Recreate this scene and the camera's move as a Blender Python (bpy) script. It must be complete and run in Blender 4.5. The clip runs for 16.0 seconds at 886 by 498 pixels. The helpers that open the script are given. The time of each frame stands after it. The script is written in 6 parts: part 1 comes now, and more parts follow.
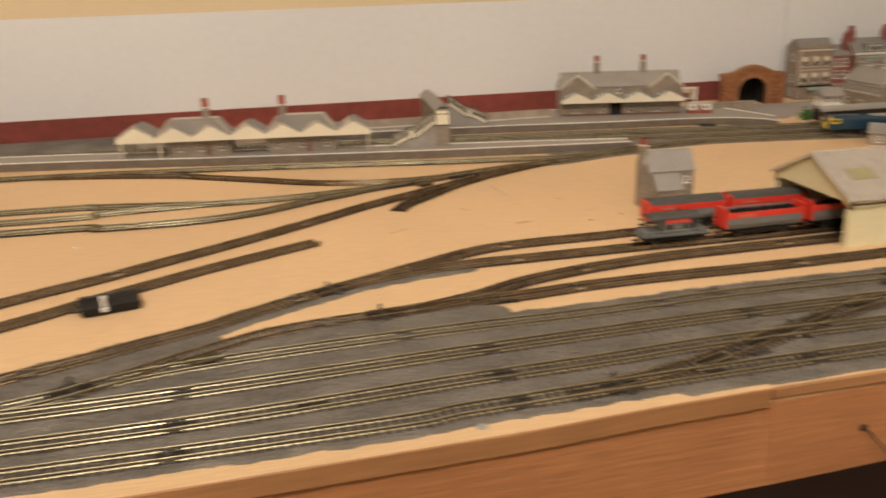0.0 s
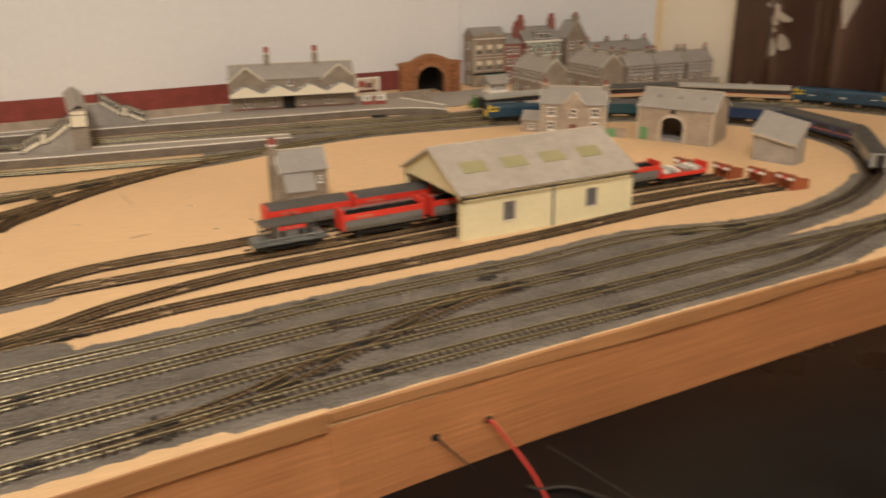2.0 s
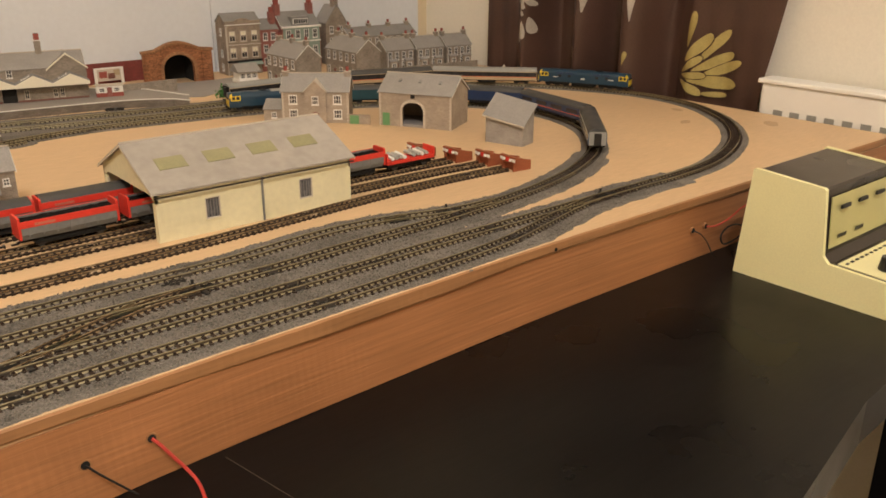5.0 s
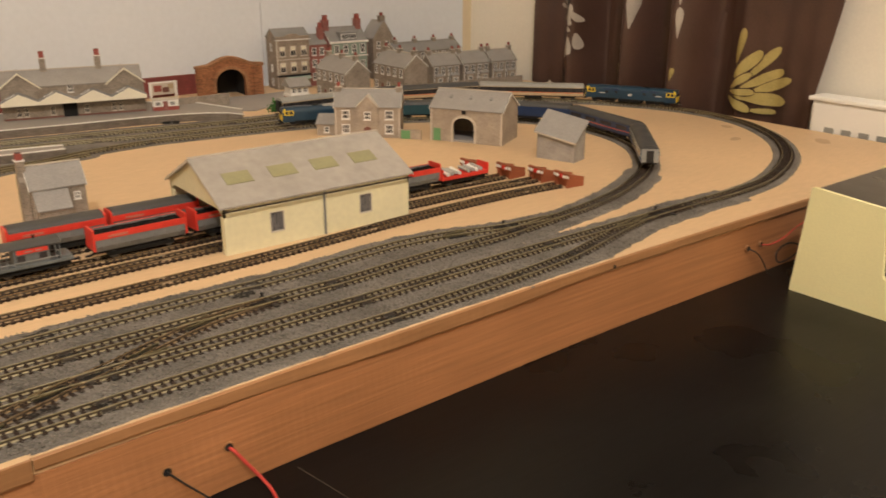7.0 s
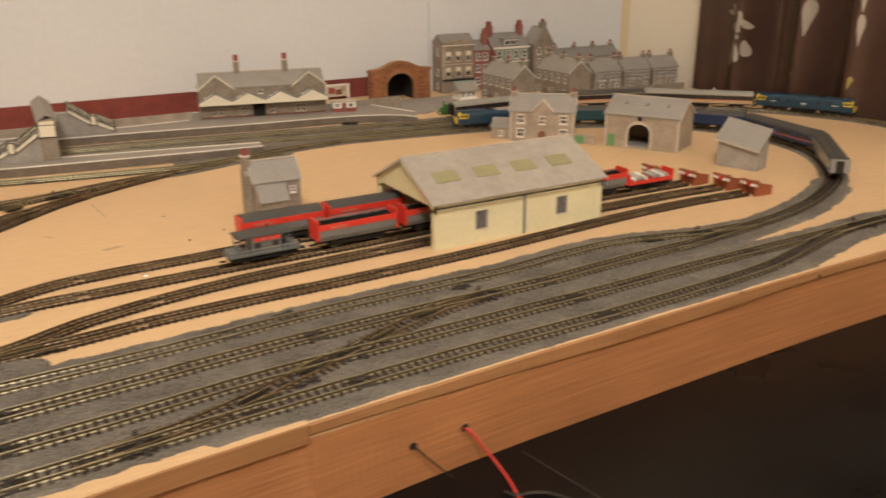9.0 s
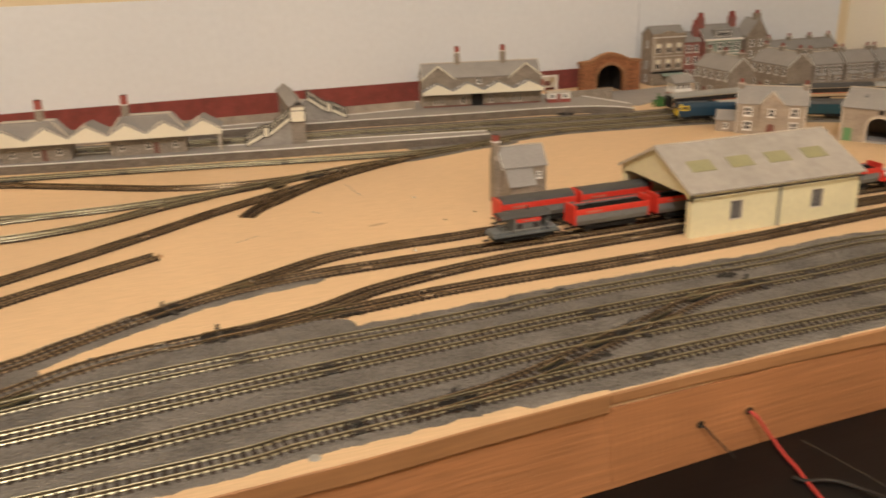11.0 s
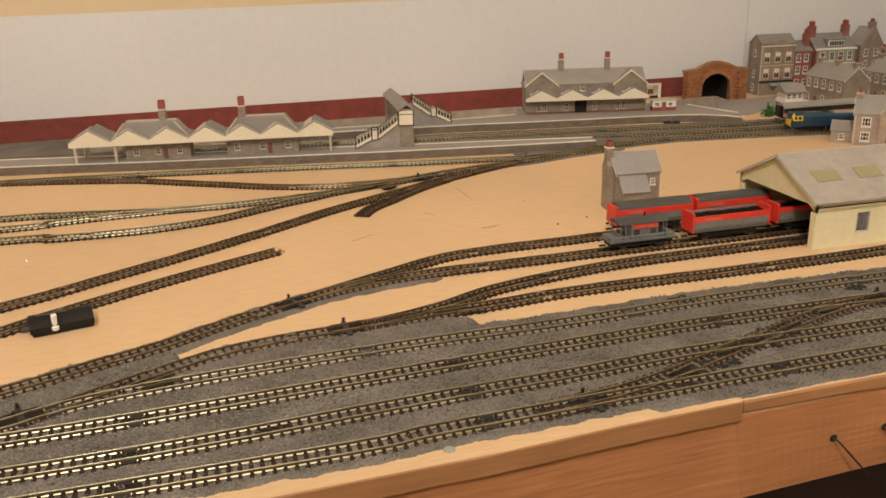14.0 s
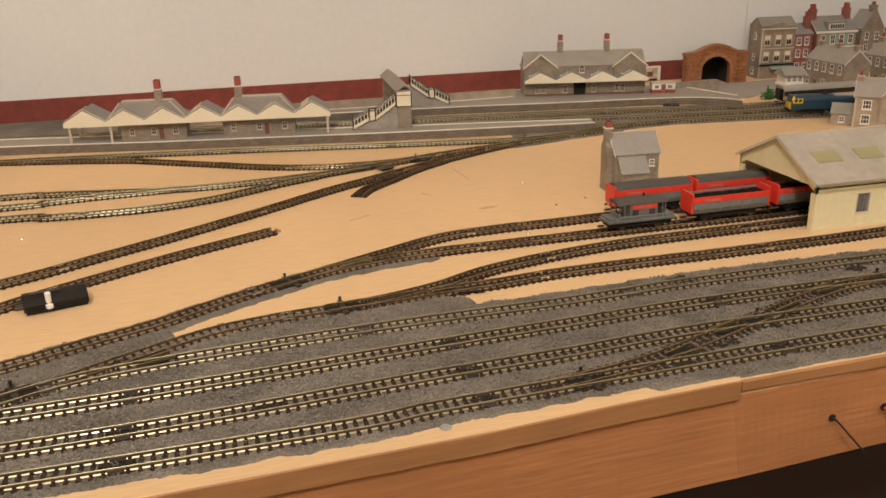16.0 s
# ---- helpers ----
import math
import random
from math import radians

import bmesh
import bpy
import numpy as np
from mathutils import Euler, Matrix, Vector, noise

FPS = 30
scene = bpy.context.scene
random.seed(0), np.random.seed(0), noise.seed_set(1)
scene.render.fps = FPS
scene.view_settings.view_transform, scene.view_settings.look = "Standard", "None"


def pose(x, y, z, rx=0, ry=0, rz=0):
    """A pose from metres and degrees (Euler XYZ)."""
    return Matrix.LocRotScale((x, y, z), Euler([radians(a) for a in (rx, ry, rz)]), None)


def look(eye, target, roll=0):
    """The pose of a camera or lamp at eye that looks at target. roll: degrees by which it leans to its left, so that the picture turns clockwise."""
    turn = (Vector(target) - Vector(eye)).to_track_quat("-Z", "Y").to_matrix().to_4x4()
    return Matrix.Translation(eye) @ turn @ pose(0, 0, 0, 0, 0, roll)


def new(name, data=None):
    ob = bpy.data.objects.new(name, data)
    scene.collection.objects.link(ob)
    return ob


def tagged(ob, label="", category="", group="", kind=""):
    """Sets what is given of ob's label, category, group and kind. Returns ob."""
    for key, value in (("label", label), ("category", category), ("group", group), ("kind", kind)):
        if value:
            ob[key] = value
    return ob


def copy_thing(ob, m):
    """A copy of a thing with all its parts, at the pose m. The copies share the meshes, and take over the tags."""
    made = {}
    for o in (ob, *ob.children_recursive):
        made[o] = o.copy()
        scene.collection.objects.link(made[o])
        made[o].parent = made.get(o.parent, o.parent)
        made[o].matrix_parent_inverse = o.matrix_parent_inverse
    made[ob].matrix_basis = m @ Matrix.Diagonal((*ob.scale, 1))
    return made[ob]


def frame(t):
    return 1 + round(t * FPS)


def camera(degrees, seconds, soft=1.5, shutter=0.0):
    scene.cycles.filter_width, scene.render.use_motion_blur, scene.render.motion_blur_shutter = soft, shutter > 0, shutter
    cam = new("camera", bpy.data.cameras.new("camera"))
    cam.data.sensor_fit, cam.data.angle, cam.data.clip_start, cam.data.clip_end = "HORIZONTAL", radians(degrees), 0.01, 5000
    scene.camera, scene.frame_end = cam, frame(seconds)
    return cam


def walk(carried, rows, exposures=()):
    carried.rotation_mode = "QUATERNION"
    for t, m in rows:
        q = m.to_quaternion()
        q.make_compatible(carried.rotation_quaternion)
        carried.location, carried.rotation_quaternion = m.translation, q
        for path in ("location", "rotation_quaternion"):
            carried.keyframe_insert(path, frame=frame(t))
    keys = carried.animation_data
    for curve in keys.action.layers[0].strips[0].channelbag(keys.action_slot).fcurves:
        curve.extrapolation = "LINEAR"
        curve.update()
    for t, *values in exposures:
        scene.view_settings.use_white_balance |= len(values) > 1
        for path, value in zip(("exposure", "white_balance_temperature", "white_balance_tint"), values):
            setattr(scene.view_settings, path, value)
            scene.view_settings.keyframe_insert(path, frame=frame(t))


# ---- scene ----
cam = camera(55.39, 16.0, soft=1.65, shutter=1.0)
PATH = [
    (0, (-0.14594, -0.35641, 0.21373), (0.03395, 0.57559, -0.10095), -1.73),
    (0.5, (-0.11541, -0.34896, 0.21174), (0.13895, 0.56278, -0.11078), -1.04),
    (1, (-0.08373, -0.34538, 0.21073), (0.23180, 0.54547, -0.11610), -0.79),
    (1.5, (-0.04926, -0.34739, 0.21240), (0.31916, 0.51992, -0.12234), -0.84),
    (2, (-0.01998, -0.34951, 0.21437), (0.41440, 0.48640, -0.12115), -0.60),
    (2.5, (-0.00280, -0.35512, 0.21303), (0.47970, 0.45189, -0.12746), 0.07),
    (3, (0.02249, -0.35863, 0.20682), (0.54482, 0.41917, -0.14273), 0.47),
    (3.5, (0.04671, -0.36950, 0.20638), (0.61295, 0.37374, -0.14994), 0.06),
    (4, (0.06096, -0.37311, 0.20916), (0.65478, 0.34922, -0.14526), 0.20),
    (4.2, (0.066, -0.376, 0.210), (0.66550, 0.341, -0.14650), 0.15),
    (6.3, (0.059, -0.378, 0.215), (0.66350, 0.3415, -0.12650), 0.0),
    (6.5, (0.05422, -0.37544, 0.21606), (0.65002, 0.35116, -0.12612), -0.08),
    (7, (0.04388, -0.36985, 0.21775), (0.62162, 0.37262, -0.12131), 0.09),
    (7.5, (0.03220, -0.36577, 0.21938), (0.59269, 0.39057, -0.11797), 0.13),
    (8, (0.01329, -0.36151, 0.21999), (0.54664, 0.41472, -0.11619), 0.07),
    (8.5, (-0.00625, -0.35814, 0.22207), (0.49312, 0.44045, -0.11393), -0.21),
    (9, (-0.02616, -0.35349, 0.22269), (0.44079, 0.46535, -0.11117), -0.44),
    (9.5, (-0.04613, -0.34869, 0.21991), (0.38477, 0.48875, -0.11627), -0.96),
    (10, (-0.06793, -0.34301, 0.22202), (0.31564, 0.51769, -0.11276), -1.42),
    (10.2, (-0.077, -0.341, 0.223), (0.295, 0.5235, -0.1145), -1.35),
    (12.3, (-0.141, -0.344, 0.224), (0.0705, 0.578, -0.1), -2.3),
    (12.5, (-0.14170, -0.34374, 0.22464), (0.07058, 0.57836, -0.09889), -2.17),
    (13, (-0.14346, -0.34182, 0.22450), (0.06991, 0.57983, -0.09958), -1.87),
    (13.5, (-0.14172, -0.34195, 0.22287), (0.07447, 0.57876, -0.10200), -1.75),
    (14, (-0.14071, -0.34061, 0.22138), (0.07650, 0.57975, -0.10381), -1.75),
    (14.5, (-0.14141, -0.33900, 0.21630), (0.07692, 0.57984, -0.11243), -1.65),
    (15, (-0.14083, -0.33875, 0.21622), (0.07738, 0.57807, -0.11821), -1.62),
    (15.5, (-0.14077, -0.33844, 0.21629), (0.07798, 0.57666, -0.12244), -1.49),
    (16, (-0.13998, -0.33806, 0.21565), (0.07805, 0.57637, -0.12535), -1.51),
]
walk(cam, [(t, look(eye, target, roll)) for t, eye, target, roll in PATH], exposures=[(0, -0.08), (3, 0), (10, 0), (12.5, -0.09), (16, -0.09)])

# ---------------------------------------------------------------- light
MM = 0.001
world = bpy.data.worlds.new("room_air")
world.use_nodes = True
world.node_tree.nodes["Background"].inputs[0].default_value = (1.0, 0.80, 0.58, 1)
world.node_tree.nodes["Background"].inputs[1].default_value = 0.02
scene.world = world
scene.view_settings.exposure = 0.0


def bulb(name, x, y, z, radius, watts, colour):
    data = bpy.data.lights.new(name, "POINT")
    data.shadow_soft_size, data.energy, data.color = radius * MM, watts, colour
    ob = new(name, data)
    ob.location = (x * MM, y * MM, z * MM)
    return ob


# the bare bulb hanging under the ceiling, which also lights the ceiling above it
bulb("ceiling_bulb", -430, -1000, 1500, 90, 66.5, (1.0, 0.905, 0.82))


# ---------------------------------------------------------------- materials
def mat(name, colour, rough=0.6, metal=0.0, var=0.12, grain=900.0, stain=18.0, bump=0.0, warm=0.0, spread=0.0, coat=0.0, streak=None, shine=0.5):
    """Base colour varied by a fine grain, broad stains and, from piece to piece, spread."""
    m = bpy.data.materials.new(name)
    m.use_nodes = True
    n, k = m.node_tree.nodes, m.node_tree.links
    bsdf = n["Principled BSDF"]
    bsdf.inputs["Metallic"].default_value = metal
    bsdf.inputs["Coat Weight"].default_value = coat
    bsdf.inputs["Specular IOR Level"].default_value = shine
    geo = n.new("ShaderNodeTexCoord")
    src = geo.outputs["Object"]
    if streak:
        mp = n.new("ShaderNodeMapping")
        mp.inputs["Scale"].default_value = streak
        k.new(src, mp.inputs[0])
        src = mp.outputs[0]
    fine, broad = n.new("ShaderNodeTexNoise"), n.new("ShaderNodeTexNoise")
    fine.inputs["Scale"].default_value, fine.inputs["Detail"].default_value = grain, 3
    broad.inputs["Scale"].default_value, broad.inputs["Detail"].default_value = stain, 5
    k.new(src, fine.inputs["Vector"])
    k.new(geo.outputs["Object"], broad.inputs["Vector"])
    add = n.new("ShaderNodeMath")
    add.operation = "ADD"
    k.new(fine.outputs["Fac"], add.inputs[0])
    k.new(broad.outputs["Fac"], add.inputs[1])
    last = add.outputs[0]
    if spread:
        info, gi = n.new("ShaderNodeObjectInfo"), n.new("ShaderNodeNewGeometry")
        mul, mix = n.new("ShaderNodeMath"), n.new("ShaderNodeMath")
        two = n.new("ShaderNodeMath")
        k.new(info.outputs["Random"], two.inputs[0])
        k.new(gi.outputs["Random Per Island"], two.inputs[1])
        mul.operation, mul.inputs[1].default_value = "MULTIPLY_ADD", spread
        mul.inputs[2].default_value = -spread
        k.new(two.outputs[0], mul.inputs[0])
        k.new(last, mix.inputs[0])
        k.new(mul.outputs[0], mix.inputs[1])
        last = mix.outputs[0]
    ramp = n.new("ShaderNodeMapRange")
    ramp.inputs[1].default_value, ramp.inputs[2].default_value = 0.6, 1.4
    ramp.inputs[3].default_value, ramp.inputs[4].default_value = 1 - 1.6 * var, 1 + 1.6 * var
    ramp.clamp = False
    k.new(last, ramp.inputs[0])
    tint = n.new("ShaderNodeMix")
    tint.data_type, tint.blend_type = "RGBA", "MULTIPLY"
    tint.inputs[0].default_value = 1.0
    tint.inputs[6].default_value = (*colour, 1)
    k.new(ramp.outputs[0], tint.inputs[7])
    k.new(tint.outputs[2], bsdf.inputs["Base Color"])
    rr = n.new("ShaderNodeMapRange")
    rr.inputs[1].default_value, rr.inputs[2].default_value = 0.3, 0.7
    rr.inputs[3].default_value, rr.inputs[4].default_value = max(rough - 0.1, 0.02), min(rough + 0.1, 1)
    k.new(broad.outputs["Fac"], rr.inputs[0])
    k.new(rr.outputs[0], bsdf.inputs["Roughness"])
    if bump:
        b = n.new("ShaderNodeBump")
        b.inputs["Strength"].default_value, b.inputs["Distance"].default_value = 1.0, bump * MM
        k.new(fine.outputs["Fac"], b.inputs["Height"])
        k.new(b.outputs[0], bsdf.inputs["Normal"])
    return m


def courses(name, colour, mortar, width, height, rough=0.8, var=0.2):
    """Printed card stonework: courses of blocks of that size in millimetres, on any upright face."""
    m = bpy.data.materials.new(name)
    m.use_nodes = True
    n, k = m.node_tree.nodes, m.node_tree.links
    bsdf = n["Principled BSDF"]
    bsdf.inputs["Roughness"].default_value = rough
    tc, sep, com, add = n.new("ShaderNodeTexCoord"), n.new("ShaderNodeSeparateXYZ"), n.new("ShaderNodeCombineXYZ"), n.new("ShaderNodeMath")
    k.new(tc.outputs["Object"], sep.inputs[0])
    k.new(sep.outputs[0], add.inputs[0])
    k.new(sep.outputs[1], add.inputs[1])
    k.new(add.outputs[0], com.inputs[0])
    k.new(sep.outputs[2], com.inputs[1])
    b = n.new("ShaderNodeTexBrick")
    k.new(com.outputs[0], b.inputs["Vector"])
    b.inputs["Color1"].default_value = (*(c * (1 - var) for c in colour), 1)
    b.inputs["Color2"].default_value = (*(min(c * (1 + var), 1) for c in colour), 1)
    b.inputs["Mortar"].default_value = (*mortar, 1)
    b.inputs["Scale"].default_value = 1.0
    b.inputs["Mortar Size"].default_value = 0.12 * height * MM
    b.inputs["Brick Width"].default_value, b.inputs["Row Height"].default_value = width * MM, height * MM
    no, mx = n.new("ShaderNodeTexNoise"), n.new("ShaderNodeMix")
    no.inputs["Scale"].default_value, no.inputs["Detail"].default_value = 60, 6
    k.new(tc.outputs["Object"], no.inputs["Vector"])
    mr = n.new("ShaderNodeMapRange")
    mr.inputs[1].default_value, mr.inputs[2].default_value = 0.3, 0.7
    mr.inputs[3].default_value, mr.inputs[4].default_value = 0.82, 1.15
    k.new(no.outputs["Fac"], mr.inputs[0])
    mx.data_type, mx.blend_type = "RGBA", "MULTIPLY"
    mx.inputs[0].default_value = 1.0
    k.new(b.outputs["Color"], mx.inputs[6])
    k.new(mr.outputs[0], mx.inputs[7])
    k.new(mx.outputs[2], bsdf.inputs["Base Color"])
    bp = n.new("ShaderNodeBump")
    bp.inputs["Distance"].default_value = 0.15 * MM
    bp.invert = True
    k.new(b.outputs["Fac"], bp.inputs["Height"])
    k.new(bp.outputs[0], bsdf.inputs["Normal"])
    return m


M = dict(
    board=mat("pale_plywood", (0.67, 0.470, 0.275), 0.55, var=0.10, grain=260, stain=4, bump=0.02, streak=(0.25, 3.0, 1)),
    fascia=mat("planed_pine", (0.405, 0.18, 0.076), 0.5, var=0.17, grain=330, stain=9, bump=0.35, streak=(0.03, 1, 1.4)),
    strip=mat("pine_strip", (0.37, 0.185, 0.08), 0.55, var=0.14, grain=300, stain=12, bump=0.2, streak=(0.06, 1, 1.4)),
    table=mat("black_brown_table", (0.0048, 0.0046, 0.0048), 0.34, var=0.35, grain=300, stain=9, bump=0.03, streak=(0.1, 1, 1), shine=0.2),
    wallwhite=mat("white_wall_paint", (0.88, 0.83, 0.72), 0.7, var=0.03, grain=300, stain=2, bump=0.06),
    wall=mat("cream_wall_paint", (0.72, 0.60, 0.41), 0.75, var=0.03, grain=300, stain=2, bump=0.06),
    ceiling=mat("white_ceiling_paint", (0.8, 0.78, 0.74), 0.85, var=0.03, stain=2),
    floor=mat("brown_carpet", (0.20, 0.14, 0.09), 0.95, var=0.2, grain=900, stain=4),
    paper=mat("white_backdrop_paper", (0.73, 0.755, 0.79), 0.8, var=0.025, grain=120, stain=3, shine=0.12),
    redwall=courses("red_brick_paper", (0.25, 0.052, 0.043), (0.21, 0.060, 0.05), 3.2, 1.2, var=0.12),
    ballast=mat("grey_granite_ballast", (0.162, 0.147, 0.129), 0.9, var=0.45, grain=1000, stain=25, bump=0.7),
    granule=mat("ballast_granule", (0.225, 0.205, 0.178), 0.65, var=0.2, grain=600, stain=25, spread=0.62),
    sleeper=mat("dark_brown_sleeper", (0.036, 0.024, 0.017), 0.8, var=0.25, shine=0.2, grain=700, stain=40, spread=0.14),
    rail=mat("nickel_silver_rail", (0.36, 0.325, 0.215), 0.37, metal=0.95, var=0.12, grain=500, stain=40),
    railside=mat("dark_rail_side", (0.075, 0.055, 0.036), 0.55, var=0.25, grain=500, stain=60),
    # rail metal darkened for the lines that catch no glint
    railnoglint=mat("rail_without_glint", (0.30, 0.225, 0.14), 0.27, metal=0.9, var=0.2, grain=500, stain=30),
    vangrey=mat("blue_grey_van_paint", (0.135, 0.15, 0.155), 0.5, var=0.15, grain=300, stain=80),
    shedpane=mat("grey_shed_pane", (0.13, 0.125, 0.13), 0.3, var=0.2, stain=200),
    joiner=mat("rail_joiner", (0.10, 0.085, 0.07), 0.5, metal=0.4, var=0.2),
    black=mat("black_plastic", (0.018, 0.017, 0.017), 0.42, var=0.15),
    soot=mat("underframe_black", (0.013, 0.012, 0.011), 0.65, var=0.25, shine=0.25),
    white=mat("white_card", (0.80, 0.78, 0.74), 0.6, var=0.04),
    cream=mat("cream_card", (0.80, 0.75, 0.61), 0.6, var=0.04, grain=300),
    shedwall=mat("pale_yellow_card", (0.76, 0.71, 0.48), 0.6, var=0.05, grain=200, stain=25),
    shedroof=mat("grey_asbestos_roof", (0.375, 0.345, 0.305), 0.75, var=0.10, grain=120, stain=22, bump=0.05),
    olive=mat("olive_skylight", (0.30, 0.285, 0.155), 0.6, var=0.1, stain=80),
    slate=mat("grey_slate_card", (0.30, 0.285, 0.27), 0.75, var=0.12, grain=700, stain=50, bump=0.15),
    slate2=mat("mid_grey_slate_card", (0.235, 0.23, 0.225), 0.75, var=0.14, grain=700, stain=50, bump=0.15),
    stone=courses("grey_brown_stone_card", (0.285, 0.24, 0.195), (0.36, 0.31, 0.26), 3.0, 1.5),
    stone2=courses("buff_stone_card", (0.385, 0.32, 0.255), (0.42, 0.36, 0.295), 3.2, 1.6, var=0.11),
    stone4=courses("pale_grey_stone_card", (0.35, 0.325, 0.30), (0.39, 0.365, 0.335), 3.0, 1.5, var=0.10),
    stone3=courses("dark_stone_card", (0.27, 0.225, 0.18), (0.34, 0.29, 0.24), 3.0, 1.4),
    brick=courses("red_brick_card", (0.29, 0.092, 0.078), (0.34, 0.18, 0.15), 2.4, 0.9),
    orange=courses("orange_brick_card", (0.36, 0.145, 0.06), (0.27, 0.115, 0.055), 3.0, 1.5, var=0.42),
    ringbrick=courses("brown_brick_arch_card", (0.40, 0.19, 0.085), (0.28, 0.14, 0.07), 2.0, 2.0, var=0.3),
    darkred=courses("dark_brick_card", (0.20, 0.075, 0.055), (0.25, 0.13, 0.10), 2.4, 0.9),
    quoin=mat("pale_quoin_card", (0.56, 0.50, 0.42), 0.7, var=0.08),
    glass=mat("dark_window_pane", (0.045, 0.042, 0.045), 0.15, var=0.2),
    # black that stands in for shade inside holes and openings; also a shop fascia
    dark=mat("black_fill", (0.012, 0.011, 0.010), 0.9, var=0.1),
    pot=mat("red_chimney_pot", (0.31, 0.075, 0.058), 0.7, var=0.12),
    green=mat("green_paint", (0.14, 0.32, 0.14), 0.6, var=0.08),
    palegreen=mat("sea_green_stucco", (0.25, 0.32, 0.275), 0.65, var=0.08),
    platform=mat("grey_platform_card", (0.30, 0.275, 0.248), 0.8, var=0.09, grain=500, stain=25),
    platwall=courses("platform_face_card", (0.19, 0.16, 0.13), (0.15, 0.125, 0.10), 3.4, 1.5),
    edging=mat("white_platform_edge", (0.82, 0.80, 0.75), 0.7, var=0.08, stain=60),
    road=mat("grey_road_card", (0.31, 0.29, 0.275), 0.85, var=0.1, stain=40),
    blue=mat("rail_blue_paint", (0.010, 0.042, 0.080), 0.38, var=0.10, grain=300, stain=40),
    bluedark=mat("dark_blue_paint", (0.014, 0.035, 0.10), 0.4, var=0.12, grain=300, stain=40),
    bluegreen=mat("faded_blue_paint", (0.014, 0.062, 0.080), 0.45, var=0.12, grain=300, stain=40),
    paleblue=mat("pale_grey_coach_paint", (0.50, 0.53, 0.49), 0.45, var=0.06, stain=40),
    townstone=courses("brown_town_stone_card", (0.29, 0.225, 0.17), (0.36, 0.30, 0.24), 3.0, 1.5),
    yellow=mat("warning_yellow_paint", (0.80, 0.58, 0.03), 0.42, var=0.06, stain=80),
    roofgrey=mat("grey_coach_roof", (0.062, 0.062, 0.062), 0.6, var=0.12, stain=50),
    palegrey=mat("pale_grey_roof_panel", (0.30, 0.30, 0.28), 0.6, var=0.08, stain=80),
    beige=mat("beige_coach_panel", (0.46, 0.36, 0.23), 0.5, var=0.08, stain=60),
    redstripe=mat("orange_red_stripe", (0.62, 0.13, 0.05), 0.5, var=0.08),
    wagonred=mat("railfreight_red_paint", (0.72, 0.050, 0.032), 0.42, var=0.07, grain=300, stain=60),
    pipegrey=mat("silver_grey_pipe", (0.42, 0.42, 0.40), 0.35, var=0.1, stain=60),
    wagongrey=mat("railfreight_grey_paint", (0.19, 0.195, 0.195), 0.5, var=0.10, grain=300, stain=60),
    fadedred=mat("faded_red_paint", (0.55, 0.17, 0.12), 0.5, var=0.15, stain=200),
    coal=mat("coal_load", (0.010, 0.009, 0.009), 0.9, var=0.4, grain=800, bump=0.4, shine=0.1),
    wheel=mat("dark_steel_wheel", (0.10, 0.095, 0.09), 0.4, metal=0.7, var=0.2),
    buffer=mat("rust_red_buffer_stop", (0.30, 0.085, 0.035), 0.65, var=0.14, stain=90),
    bufferred=mat("signal_red_paint", (0.65, 0.03, 0.02), 0.5, var=0.08),
    curtain=mat("dark_brown_curtain", (0.080, 0.043, 0.032), 0.38, var=0.2, grain=700, stain=14, bump=0.12),
    gold=mat("gold_petal_cloth", (0.44, 0.36, 0.13), 0.5, var=0.14, grain=500, stain=40, bump=0.08),
    silver=mat("silver_petal_cloth", (0.42, 0.38, 0.33), 0.5, var=0.14, grain=500, stain=40, bump=0.08),
    enamel=mat("white_enamel", (0.87, 0.86, 0.82), 0.4, var=0.03),
    yellowcase=mat("pale_yellow_case", (0.90, 0.85, 0.48), 0.45, var=0.04, grain=700, stain=10, bump=0.03),
    browncase=mat("dark_brown_case", (0.026, 0.019, 0.015), 0.33, var=0.15, grain=900, stain=10, bump=0.05),
    panel=mat("olive_yellow_panel", (0.55, 0.52, 0.24), 0.4, var=0.06, stain=20),
    redwire=mat("red_wire", (0.56, 0.06, 0.05), 0.4, var=0.05),
    whiteplug=mat("white_plug", (0.82, 0.82, 0.82), 0.4, var=0.03),
    bush=mat("green_lichen", (0.06, 0.20, 0.045), 0.9, var=0.4, grain=900, stain=200, spread=0.4),
    steel=mat("bright_steel", (0.62, 0.60, 0.57), 0.22, metal=1.0, var=0.08),
    mark=mat("pencil_mark", (0.30, 0.25, 0.22), 0.8, var=0.2),
    knot=mat("wood_knot", (0.50, 0.33, 0.19), 0.6, var=0.15, stain=120),
)


# ---------------------------------------------------------------- mesh tools (millimetres)
def finish(bm, name, material, smooth=False):
    bmesh.ops.scale(bm, vec=(MM, MM, MM), verts=bm.verts)
    bmesh.ops.recalc_face_normals(bm, faces=bm.faces)
    me = bpy.data.meshes.new(name)
    bm.to_mesh(me)
    bm.free()
    me.materials.append(M[material])
    if smooth:
        me.polygons.foreach_set("use_smooth", [True] * len(me.polygons))
        me.set_sharp_from_angle(angle=radians(40))
    return me


def part(name, bm, material, parent=None, label="", smooth=False):
    ob = new(name, finish(bm, name, material, smooth))
    if parent:
        ob.parent = parent
    if label:
        ob["label"] = label
    return ob


def at(x, y, z=0.0, rz=0.0):
    return pose(x * MM, y * MM, z * MM, 0, 0, rz)


def thing(name, m, label, category, group=""):
    ob = new(name)
    ob.empty_display_size = 0.01
    ob.matrix_world = m
    return tagged(ob, label, category, group)


